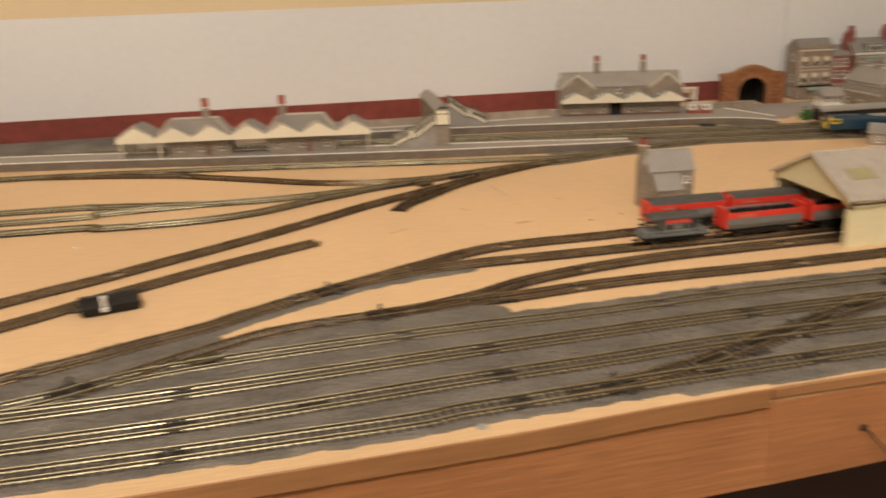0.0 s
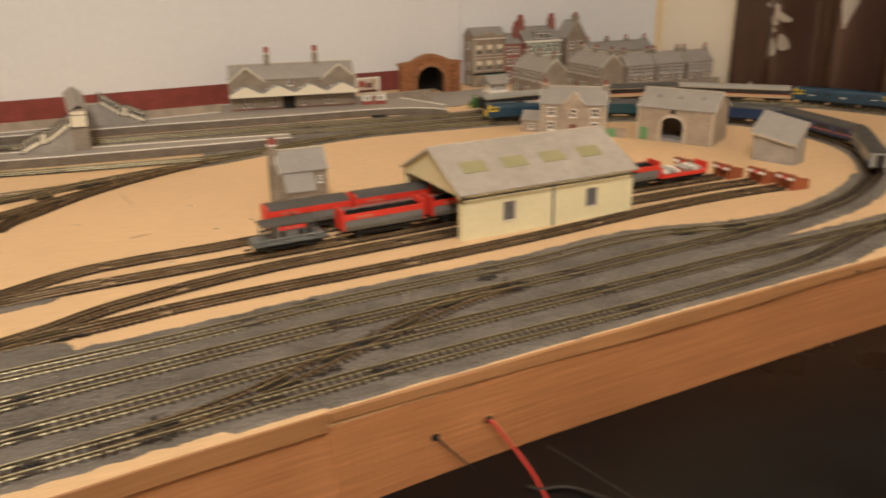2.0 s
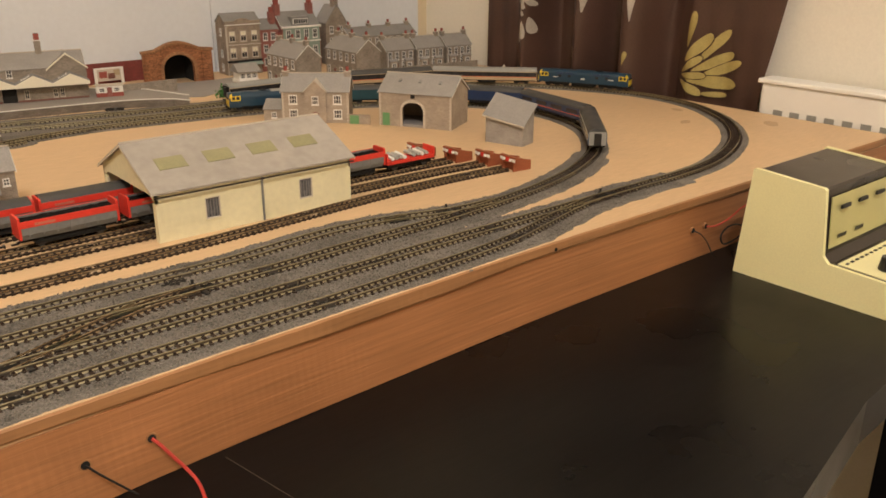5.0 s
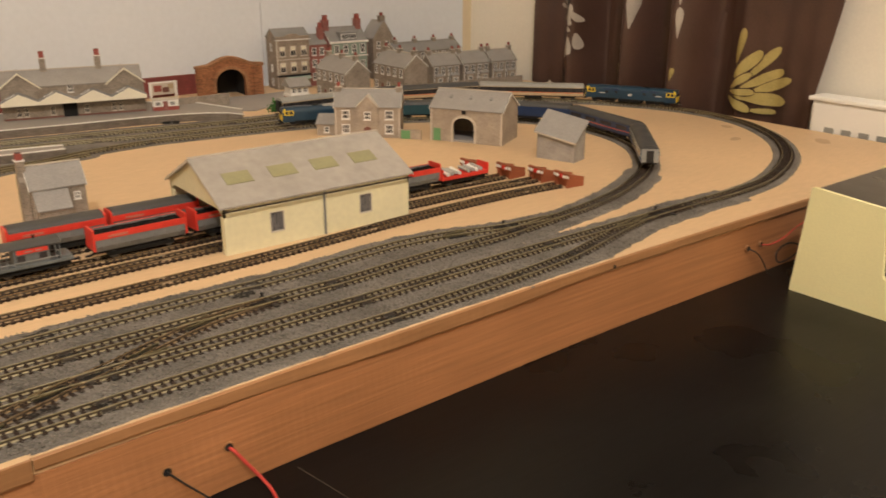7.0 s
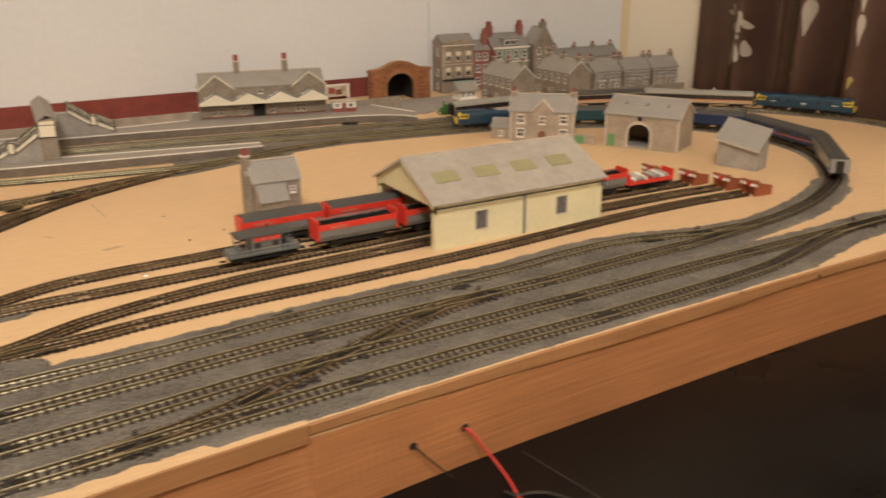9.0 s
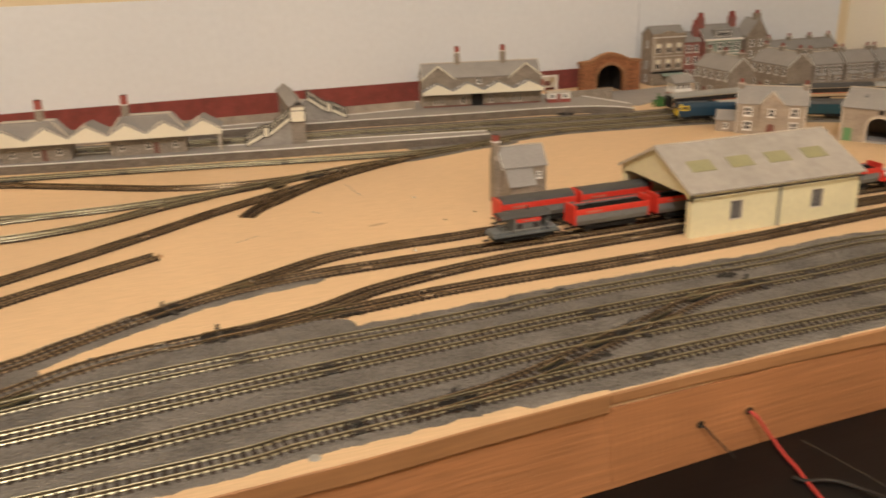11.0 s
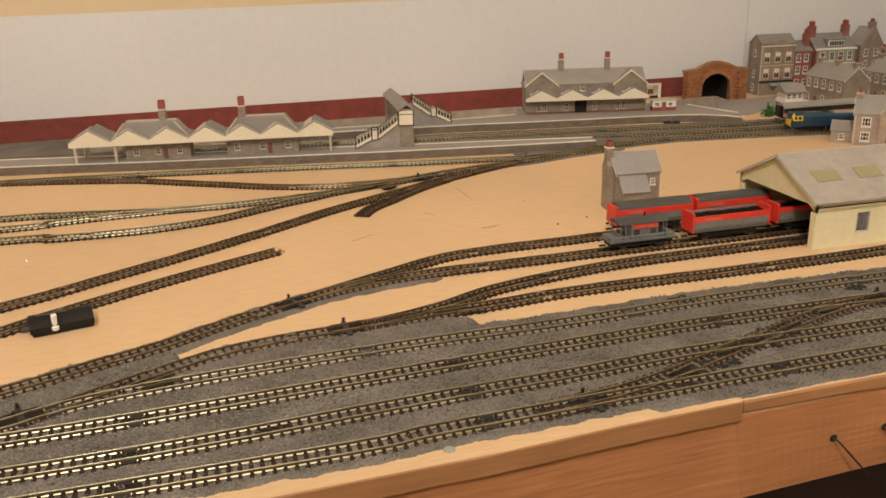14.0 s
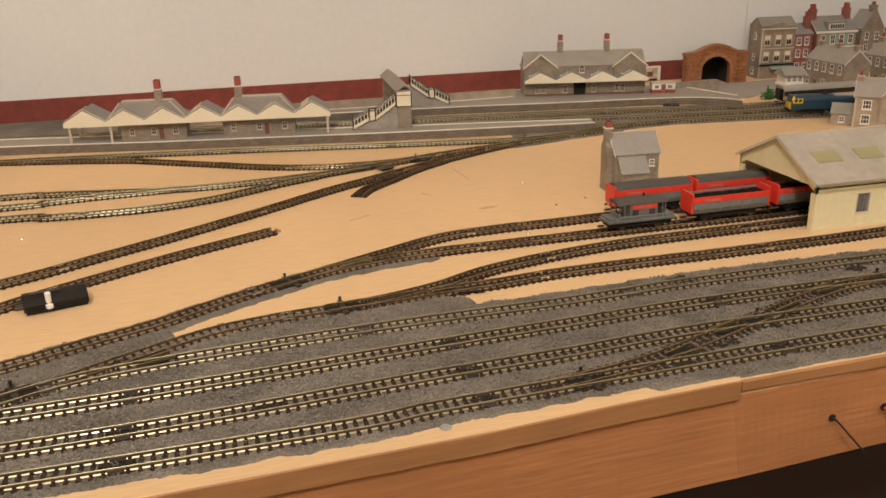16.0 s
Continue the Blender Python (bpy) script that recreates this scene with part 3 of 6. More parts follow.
for spot in ((82, 34, 18), (120, 54, 14), (174, 67, 16), (212, 88, 14), (-200, 108, 22), (-20, 160, 12), (-70, 226, 14), (440, 122, -8), (590, 57, 6), (0, 488, 30), (-100, 480, 18)):
    frog(*spot)


# ---------------------------------------------------------------- ballast
def ballast_bed(name, x0, x1, y0, y1, cell, keys, label, width=20.0):
    nx, ny = int((x1 - x0) / cell), int((y1 - y0) / cell)
    far = np.full((nx, ny), 99.0)
    gx, gy = x0 + np.arange(nx) * cell, y0 + np.arange(ny) * cell
    reach = int(44 / cell)
    for key, (lo, hi, *own) in keys.items():
        line, _ = PATHS[key]
        for px, py in line:
            if not lo <= px <= hi:
                continue
            i, j = int((px - x0) / cell), int((py - y0) / cell)
            a, b, c, d = max(i - reach, 0), min(i + reach, nx), max(j - reach, 0), min(j + reach, ny)
            if a >= b or c >= d:
                continue
            dist = np.hypot(gx[a:b, None] - px, gy[None, c:d] - py)
            far[a:b, c:d] = np.minimum(far[a:b, c:d], dist + (width - own[0] if own else 0))
    rough = np.zeros_like(far)
    for i in range(nx):
        for j in range(ny):
            if far[i, j] < 30:
                p = Vector((gx[i], gy[j], 0))
                rough[i, j] = (noise.noise(p * 0.09) * 3.0 + noise.noise(p * 0.4) * 1.4) * (0.8 if width > 15 else 0.3)
    inside = width + rough - far
    if y0 < 0:
        # the grains stop short of the front edge
        rim = np.array([edge_line(x) + (5.0 if x < 97 else 2.6) + 1.4 * noise.noise((x * 0.03, 1, 4)) + 0.8 * noise.noise((x * 0.14, 2, 4)) for x in gx])
        inside = np.minimum(inside, gy[None, :] - rim[:, None])
    z = 1.15 * np.clip(inside / 2.2, -1, 1) + np.random.uniform(-0.25, 0.25, far.shape) * np.clip(inside / 3, 0.1, 1)
    index, verts, faces = -np.ones((nx, ny), int), [], []
    use = inside > -2.2
    for i, j in zip(*np.nonzero(use)):
        index[i, j] = len(verts)
        verts.append(((gx[i] + random.uniform(-0.15, 0.15) * cell) * MM, (gy[j] + random.uniform(-0.15, 0.15) * cell) * MM, z[i, j] * MM))
    for i in range(nx - 1):
        for j in range(ny - 1):
            if use[i, j] and use[i + 1, j] and use[i, j + 1] and use[i + 1, j + 1]:
                faces.append((index[i, j], index[i + 1, j], index[i + 1, j + 1], index[i, j + 1]))
    me = bpy.data.meshes.new(name)
    me.from_pydata(verts, [], faces)
    me.materials.append(M["ballast"])
    tagged(new(name, me), label, "ballast", "", "stuff")
    return gx, gy, inside


PATHS["t1_left"] = PATHS["t1"]
PATHS["infill_2"] = (smoothed([(-210, 112), (-150, 122), (-100, 130), (-50, 134), (-20, 136)], 4.0)[0], None)
PATHS["infill"] = (smoothed([(-460, 58), (-340, 86), (-290, 99), (-234, 121), (-206, 135)], 4.0)[0], None)
back_ = PATHS["t3"][0][PATHS["t3"][0][:, 1] > 480]
PATHS["t3_back"] = (back_ + np.array([2.0, 26.0]), None)
gx, gy, inside = ballast_bed("ballast", -560, 720, -20, 250, 1.7, dict(t1=(60, 720, 22), t1_left=(-900, 80, 13.5), t2=(-900, 720), t3=(-900, 720), t4=(-900, 720), throat=(-400, -25, 11.5), infill=(-500, -200, 17), infill_2=(-300, -20, 15), lead=(-500, -20, 14), siding_a=(-400, -60, 11)), "fine grey stone ballast under the front tracks")
ballast_bed("ballast", 580, 1050, 40, 680, 1.8, dict(t2=(590, 1100), t3=(590, 1100)), "fine grey stone ballast under the curved tracks", 14.5)
ballast_bed("ballast", -800, 720, 520, 850, 2.2, dict(t2=(-800, 600, 34), t3=(200, 600, 13), t3_back=(190, 640, 24), p3=(-800, 560, 34), k1=(150, 320, 12)), "fine grey stone ballast between the platforms", 15.0)

structure("ground", block(-1000, -326, 792, 903, 0, 0.6), "ballast", "grey ballast ground behind the platforms")

# dark patches of glue and grime in the ballast round the turnouts and joints
for x, y in ((265, 90), (212, 92), (176, 66), (122, 57), (108, 40), (82, 34), (372, 59), (358, 63), (255, 114), (456, 94), (489, 107), (563, 59), (508, 39), (22, 21), (74, 21), (222, 96), (-215, 110), (-4, 155), (-51, 230), (-268, 94), (133, 130), (300, 60), (420, 30), (-140, 40), (310, 92)):
    bm = bmesh.new()
    bmesh.ops.create_circle(bm, cap_ends=True, segments=20, radius=1)
    a, b = random.uniform(9, 15), random.uniform(5.5, 7.5)
    for v in bm.verts:
        k = 0.85 + 0.9 * noise.noise(v.co * 2.3 + Vector((x, y, 0)))
        v.co = Vector((v.co.x * a * k, v.co.y * b * k, 0))
    ob = part("dark_patch", bm, "soot", layout, "dark patch of glue in the ballast")
    ob.matrix_local = at(x, y, -TABLE + 1.62, random.uniform(0, 16))

# loose grains on the nearest stretch
verts, faces = [], []
cells = np.argwhere((inside > 2.2) & (gx[:, None] > -420) & (gx[:, None] < 700) & (gy[None, :] < 150))
for n in np.random.choice(len(cells), 80000):
    i, j = cells[n]
    c = Vector((gx[i] + random.uniform(-1, 1), gy[j] + random.uniform(-1, 1), 1.2 + random.uniform(-0.25, 0.25)))
    r, base = random.uniform(0.25, 0.58), len(verts)
    q = Euler((random.random() * 6, random.random() * 6, random.random() * 6)).to_quaternion()
    for v in ((1, 1, 1), (1, -1, -1), (-1, 1, -1), (-1, -1, 1)):
        verts.append((c + q @ Vector(v) * r) * MM)
    faces += [(base, base + 1, base + 2), (base, base + 3, base + 1), (base, base + 2, base + 3), (base + 1, base + 3, base + 2)]
me = bpy.data.meshes.new("ballast_grains")
me.from_pydata(verts, [], faces)
me.materials.append(M["granule"])
tagged(new("ballast_grains", me), "loose grey stone grains of the ballast", "ballast", "", "stuff")


# ---------------------------------------------------------------- platforms
def ribbon(front, back, z0, z1):
    bm = bmesh.new()
    return prism(bm, list(front) + list(back)[::-1], z0, z1, "z")


def wall_strip(points, thick, z0, z1):
    """An upright strip that follows a line in plan."""
    p = [Vector((*q, 0)) for q in points]
    off = []
    for n in range(len(p)):
        d = (p[min(n + 1, len(p) - 1)] - p[max(n - 1, 0)]).normalized()
        off.append(p[n] + Vector((-d.y, d.x, 0)) * thick)
    return ribbon([q[:2] for q in p], [q[:2] for q in off], z0, z1)


def platform(front, back, label):
    t = thing("railway_platform", at(0, 0), label, "platform")
    part("surface", ribbon(front, back, 0, 9.4), "platform", t)
    part("front_wall", wall_strip(front, -0.8, 0, 9.0), "platwall", t, "stone-printed platform face")
    part("edging", wall_strip(front, 3.2, 9.4, 10.0), "edging", t, "white edging line")
    part("edging", wall_strip(back, -3.2, 9.4, 10.0), "edging", t, "white edging line")
    return t


P1F = [(-800, 758), (-421, 700), (-359, 689), (-232, 662), (-104, 640), (25, 618), (91, 609), (159, 600), (226, 592), (271, 587)]
P1B = [(-800, 800), (-411, 744), (-168, 696), (68, 650), (170, 632), (275, 610)]
platform(P1F, P1B, "grey island platform with white edging and a ramped end")
P2F = [(-70, 768), (60, 756), (165, 744), (240, 731), (317, 720), (397, 711), (445, 702), (475, 690), (498, 673), (509, 652)]
P2B = [(-70, 795), (60, 793), (164, 793), (235, 796), (240, 850), (284, 850), (368, 840), (440, 830), (500, 770), (526, 690)]
platform(P2F, P2B, "grey main platform curving away at its end")
structure("pavement", ribbon([(470, 800), (514, 738), (556, 712), (600, 735), (676, 742)], [(470, 842), (500, 841), (525, 840), (630, 830), (686, 836)], 0, 1.2), "road", "grey card road in front of the tunnel mouth")

# low stone wall along the back of the platforms
structure("wall_1", block(-330, 242, 795, 798, 0, 20), "stone2", "pale stone retaining wall under the brick paper")


# ---------------------------------------------------------------- building tools
def ring_frame(w, h, e, y0, y1):
    """A rectangular frame in one piece, standing on z = 0."""
    bm, loops = bmesh.new(), []
    for y in (y0, y1):
        for a, b, c, d in ((-w / 2, w / 2, 0, h), (-w / 2 + e, w / 2 - e, e, h - e)):
            loops.append([bm.verts.new(p) for p in ((a, y, c), (b, y, c), (b, y, d), (a, y, d))])
    for u, v in ((0, 1), (2, 3), (0, 2), (1, 3)):
        for i in range(4):
            bm.faces.new((loops[u][i - 1], loops[u][i], loops[v][i], loops[v][i - 1]))
    return bm


def window(parent, x, y, z, w, h, turn=0.0, bars=1, frame_="white", sill=True):
    """A window in a wall whose face lies at y and looks along -y (turned by turn degrees about the upright)."""
    f = part("window", ring_frame(w, h, max(0.12 * w, 0.8), -0.6, 0.2), frame_, parent)
    f.matrix_local = at(x, y, z, turn)
    part("glazing_bar", block(-w / 2 + 0.5, w / 2 - 0.5, -0.5, 0.15, h / 2 - 0.35, h / 2 + 0.35), frame_, f)
    for i in range(bars):
        c = -w / 2 + (i + 1) * w / (bars + 1)
        part("glazing_bar", block(c - 0.3, c + 0.3, -0.47, 0.12, 0.5, h - 0.5), frame_, f)
    if sill:
        part("sill", block(-w / 2 - 0.6, w / 2 + 0.6, -1.0, 0.1, -0.9, 0), frame_, f)
    part("pane", block(-w / 2 + 0.3, w / 2 - 0.3, -0.28, 0.1, 0.3, h - 0.3), "glass", f)
    return f


def chimney(parent, x, y, z0, z1, w=6.0, d=6.0, slim=0.5, material="stone", band="white", pot=5.2):
    c = part("chimney", block(x - w / 2, x + w / 2, y - d / 2, y + d / 2, z0, z1 - 3), material, parent)
    part("cap", block(x - w / 2 - 0.7, x + w / 2 + 0.7, y - d / 2 - 0.7, y + d / 2 + 0.7, z1 - 2.8, z1 - 1.8, 0.2), band, c)
    part("chimney_pot", block(x - w / 2 + slim, x + w / 2 - slim, y - d / 2 + slim, y + d / 2 - slim, z1 - 1.8, z1 - 1.8 + pot, 0.3), "pot", c, "red pot block")
    part("flue", block(x - w / 2 + slim + 0.8, x + w / 2 - slim - 0.8, y - d / 2 + slim + 0.8, y + d / 2 - slim - 0.8, z1 - 1.9 + pot, z1 - 1.5 + pot), "dark", c)
    return c


def body(parent, w, d, eave, ridge, material, x0=0.0, y0=0.0):
    """Four walls with gables at the two ends."""
    b = prism(bmesh.new(), [(y0, 0), (y0 + d, 0), (y0 + d, eave), (y0 + d / 2, ridge), (y0, eave)], x0, x0 + w, "x")
    return part("wall", b, material, parent)


def gable_roof(parent, w, d, eave, ridge, material, x0=0.0, y0=0.0, over=1.6, thick=1.1, trim="white"):
    bm = bmesh.new()
    k = (ridge - eave) / (d / 2)
    lo = eave - over * k
    prism(bm, [(y0 - over, lo), (y0 + d / 2, ridge), (y0 + d + over, lo), (y0 + d + over, lo + thick), (y0 + d / 2, ridge + thick * 1.3), (y0 - over, lo + thick)], x0 - over, x0 + w + over, "x")
    r = part("roof", bm, material, parent)
    bm = bmesh.new()
    box(bm, x0 - over, x0 + w + over, y0 + d / 2 - 0.9, y0 + d / 2 + 0.9, ridge + thick * 1.1, ridge + thick * 1.3 + 0.8)
    part("ridge_tile", bm, "quoin" if material != "slate2" else "slate", r)
    if trim:
        for xx in (x0 - over - 0.35, x0 + w + over - 0.35):
            bm = bmesh.new()
            prism(bm, [(y0 - over, lo - 0.9), (y0 + d / 2, ridge - 0.9), (y0 + d + over, lo - 0.9), (y0 + d + over, lo + 0.5), (y0 + d / 2, ridge + 0.7), (y0 - over, lo + 0.5)], xx, xx + 0.7, "x")
            part("bargeboard", bm, trim, r)
    return r


def arch(x0, x1, spring, crown, n=10):
    c, r = (x0 + x1) / 2, (x1 - x0) / 2
    return [(c - r * math.cos(math.pi * i / n), spring + (crown - spring) * math.sin(math.pi * i / n)) for i in range(n + 1)]


def quoins(parent, x, y, h, w=2.4):
    bm = bmesh.new()
    for i in range(int(h / 2)):
        e = w if i % 2 else w * 0.65
        box(bm, x - e if x > 1 else x - 0.3, x + 0.3 if x > 1 else x + e, y - 0.35, y + 1.0, i * 2.0, i * 2.0 + 1.85)
    tagged(part("corner_quoining", bm, "quoin", parent), "pale corner stones", "", "", "stuff")


# ---------------------------------------------------------------- engine shed
shed = thing("engine_shed", at(278, 192), "pale yellow card engine shed with a grey roof and open ends", "shed")
W, D, E, R = 166.0, 103.0, 38.2, 63.0
for x0, x1, z0, z1 in ((0, 37, 0, E), (49, 117, 0, E), (129, W, 0, E), (37, 49, 0, 10.5), (117, 129, 0, 10.5), (37, 49, 27, E), (117, 129, 27, E)):
    part("front_wall_panel", block(x0, x1, 0, 2, z0, z1), "shedwall", shed)
part("back_wall", block(0, W, D - 2, D, 0, E), "shedwall", shed)
for x0 in (0, W - 2):
    bm = bmesh.new()
    prism(bm, [(0, 29.5), (10, 34.5), (D - 10, 34.5), (D, 29.5), (D, E), (D / 2, R), (0, E)], x0, x0 + 2, "x")
    part("gable", bm, "shedwall", shed)
    for y0 in (2.05, D - 6):
        part("end_post", block(x0, x0 + 2, y0, y0 + 3.9, 0, 29.4), "shedwall", shed)
roof = gable_roof(shed, W, D, E, R, "shedroof", over=3.0, thick=1.3, trim="quoin")
k = (R - E) / (D / 2)
for cx in (24, 62, 99, 136):
    bm = bmesh.new()
    prism(bm, [(18, E + 18 * k + 1.45), (30, E + 30 * k + 1.45), (30, E + 30 * k + 2.0), (18, E + 18 * k + 2.0)], cx - 11, cx + 11, "x")
    part("skylight", bm, "olive", roof, "olive painted skylight")
for cx in (43, 123):
    f = part("window", ring_frame(11.9, 16.4, 0.7, -0.1, 1.5), "quoin", shed)
    f.matrix_local = at(cx, 0, 10.6)
    for i in range(4):
        part("glazing_bar", block(-3.6 + i * 2.4 - 0.3, -3.6 + i * 2.4 + 0.3, 0.9, 1.45, 0.5, 16), "slate2", f)
    part("sill", block(-6.4, 6.4, -0.5, 1.5, -0.8, 0), "shedwall", f)
    part("pane", block(-5.8, 5.8, 1.5, 1.8, 0.1, 16.3), "shedpane", f)
pipe = part("downpipe", rod(rod(bmesh.new(), (84, -1.1, 0.5), (84, -1.1, 33), 0.9), (84, -1.1, 33), (84, -2.4, 35), 1.1), "wagongrey", shed)
part("gutter", prism(bmesh.new(), [(-3.6, 34.0), (-2.6, 34.0), (-2.6, 35.0), (-3.6, 35.0)], -2, W + 2, "x"), "browncase", shed)

# ---------------------------------------------------------------- coal merchant's cabin behind the sidings
cabin = thing("trackside_cabin", at(173, 337, 0, -3), "grey stone card cabin with slate roof and chimney", "cabin")
body(cabin, 41, 28, 35, 50, "stone", 8)
gable_roof(cabin, 41, 28, 35, 50, "slate", 8, over=1.2)
part("lean_to", prism(bmesh.new(), [(-11, 0), (0, 0), (0, 32), (-11, 20)], 10, 34, "x"), "stone", cabin)
part("lean_to_roof", prism(bmesh.new(), [(-12.5, 19), (0.4, 32.8), (0.4, 34.0), (-12.5, 20.2)], 9, 35.5, "x"), "slate", cabin)
part("chimney_breast", prism(bmesh.new(), [(8, 0), (21, 0), (21, 40), (17, 46), (12, 46), (8, 40)], 2, 8.2, "x"), "stone", cabin)
chimney(cabin, 5.2, 14, 44, 59, 6.2, 6.6, pot=5.5)
window(cabin, 42, -0.1, 23, 5, 6, 0, 1)
window(cabin, 49.1, 14, 17, 6, 7, 90, 1)

# ---------------------------------------------------------------- station master's house
house = thing("stone_house", at(556.5, 499.5, 0, -41), "two-storey buff stone card house with a central gabled bay", "house")
body(house, 78, 38, 37, 54, "stone2")
gable_roof(house, 78, 38, 37, 54, "slate", over=1.5)
part("bay", prism(bmesh.new(), [(27, 0), (52, 0), (52, 37), (39.5, 49), (27, 37)], -4, 12, "y"), "stone2", house)
bm = prism(bmesh.new(), [(25.6, 36), (39.5, 49.6), (53.4, 36), (53.4, 37.2), (39.5, 51), (25.6, 37.2)], -5, 14, "y")
part("bay_roof", bm, "quoin", house)
for x in (13, 65):
    window(house, x, 0, 22, 10, 11, 0, 2)
    window(house, x, 0, 5, 10, 11, 0, 2)
window(house, 39.5, -4, 22, 8, 10, 0, 2)
part("front_door", prism(bmesh.new(), arch(35, 44, 9, 14) + [(44, 0), (35, 0)][0:2], -4.4, -3.6, "y"), "darkred", house)
for x in (2.5, 75.5):
    chimney(house, x, 19, 50, 60, 7, 8, 1.8, band="quoin")
quoins(house, 0, 0, 36)
quoins(house, 78, 0, 36)
lean = part("side_wing", prism(bmesh.new(), [(8, 0), (30, 0), (30, 22), (8, 14)], -24, 0, "x"), "stone2", house)
part("side_wing_roof", prism(bmesh.new(), [(6.5, 13.4), (30, 22), (30, 23.2), (6.5, 14.6)], -25.2, 0, "x"), "slate", house)
window(house, -12, 8, 4, 6, 7, 0, 1)
yard = thing("yard_wall", at(613, 446, 0, -52), "low stone yard wall with a green gate", "wall")
part("wall", block(0, 26, 0, 2.5, 0, 11), "stone2", yard)
part("gate", block(2, 13, -0.5, 0.05, 0.2, 10, 0.1), "green", yard, "green boarded gate")

# ---------------------------------------------------------------- goods shed
goods = thing("goods_shed", at(638, 418, 0, -61), "stone card goods shed with an arched wagon opening", "shed")
gw, gd, ge, gr = 89.0, 56.0, 39.0, 56.0
front = [(0, 0), (29, 0)] + arch(29, 55, 20, 29) + [(55, 0), (gw, 0), (gw, ge), (0, ge)]
part("front_wall", prism(bmesh.new(), front, 0, 2, "y"), "stone2", goods)
part("back_wall", block(0, gw, gd - 2, gd, 0, ge), "stone2", goods)
for x0 in (0.05, gw - 2.05):
    part("gable_wall", prism(bmesh.new(), [(2, 0), (gd - 2, 0), (gd - 2, ge), (gd / 2, gr), (2, ge)], x0, x0 + 2, "x"), "stone2", goods)
gable_roof(goods, gw, gd, ge, gr, "slate", over=1.6)
ring = arch(26.5, 57.5, 20, 32) + [(57.5, 0), (55, 0)] + arch(29, 55, 20, 29)[::-1] + [(29, 0), (26.5, 0)]
part("arch_surround", prism(bmesh.new(), ring, -0.7, 1.0, "y"), "quoin", goods, "pale stone arch surround")
part("loft_vent", block(39.5, 44.5, -0.4, 0.05, 33.2, 37.8), "dark", goods)
part("side_door", block(4, 13, -0.5, 0.05, 0.3, 15, 0.2), "green", goods, "green boarded door")
part("shed_floor", block(2, gw - 2, 2, gd - 2, 0, 2.5), "road", goods)
quoins(goods, 0, 0, 38)
quoins(goods, gw, 0, 38)
k = (gr - ge) / (gd / 2)
for x in (20, 45, 70):
    part("roof_hatch", prism(bmesh.new(), [(14, ge + 14 * k + 1.0), (18, ge + 18 * k + 1.0), (18, ge + 18 * k + 2.6), (14, ge + 14 * k + 2.6)], x - 1.6, x + 1.6, "x"), "slate2", goods)

# ---------------------------------------------------------------- small hut with a sloping roof
hut = thing("lineside_hut", at(676, 277, 0, -73) @ Matrix.Diagonal((0.9, 0.9, 1, 1)), "small grey stone hut with a single sloping slate roof", "hut")


def wedge(x0, x1, y0, y1, low, high):
    """A block whose four corners have their own lower and upper heights: front left, front right, back right, back left."""
    bm = bmesh.new()
    plan = ((x0, y0), (x1, y0), (x1, y1), (x0, y1))
    a = [bm.verts.new((*p, z)) for p, z in zip(plan, low)]
    b = [bm.verts.new((*p, z)) for p, z in zip(plan, high)]
    bm.faces.new(a[::-1])
    bm.faces.new(b)
    for n in range(4):
        bm.faces.new((a[n - 1], a[n], b[n], b[n - 1]))
    return bm


part("wall", wedge(0, 50, 0, 27, (0, 0, 0, 0), (30, 23, 39, 46)), "stone4", hut)
part("roof", wedge(-3, 53, -3, 29, (28.8, 21, 40.2, 48), (30.2, 22.4, 41.6, 49.4)), "slate", hut)
part("bargeboard", wedge(-3, 53, -3.8, -3, (28, 20.2, 20.2, 28), (29.8, 22, 22, 29.8)), "quoin", hut)

# ---------------------------------------------------------------- main station building
st = thing("station_building", at(249, 783, 7.2, -12) @ Matrix.Diagonal((1.03, 1, 0.965, 1)), "grey stone station building with cream sawtooth canopy", "station")
part("wall", prism(bmesh.new(), [(14, 0), (56, 0), (56, 44), (35, 61), (14, 44)], 4, 166, "x"), "stone", st)
gable_roof(st, 162, 42, 44, 61, "slate", 4, 14, over=1.5)
for x0 in (2, 124):
    part("wing", prism(bmesh.new(), [(x0, 0), (x0 + 44, 0), (x0 + 44, 42), (x0 + 22, 60), (x0, 42)], 11, 54, "y"), "stone", st)
    part("wing_roof", prism(bmesh.new(), [(x0 - 1.5, 40.8), (x0 + 22, 60.2), (x0 + 45.5, 40.8), (x0 + 45.5, 42.2), (x0 + 22, 61.8), (x0 - 1.5, 42.2)], 9.6, 55, "y"), "slate", st)
    part("bargeboard", prism(bmesh.new(), [(x0 - 2, 40.2), (x0 + 22, 60), (x0 + 46, 40.2), (x0 + 46, 42.4), (x0 + 22, 62.4), (x0 - 2, 42.4)], 8.9, 9.6, "y"), "cream", st)
for x in (48, 112):
    chimney(st, x + 6, 35, 56, 79.5, 7, 7, pot=8)
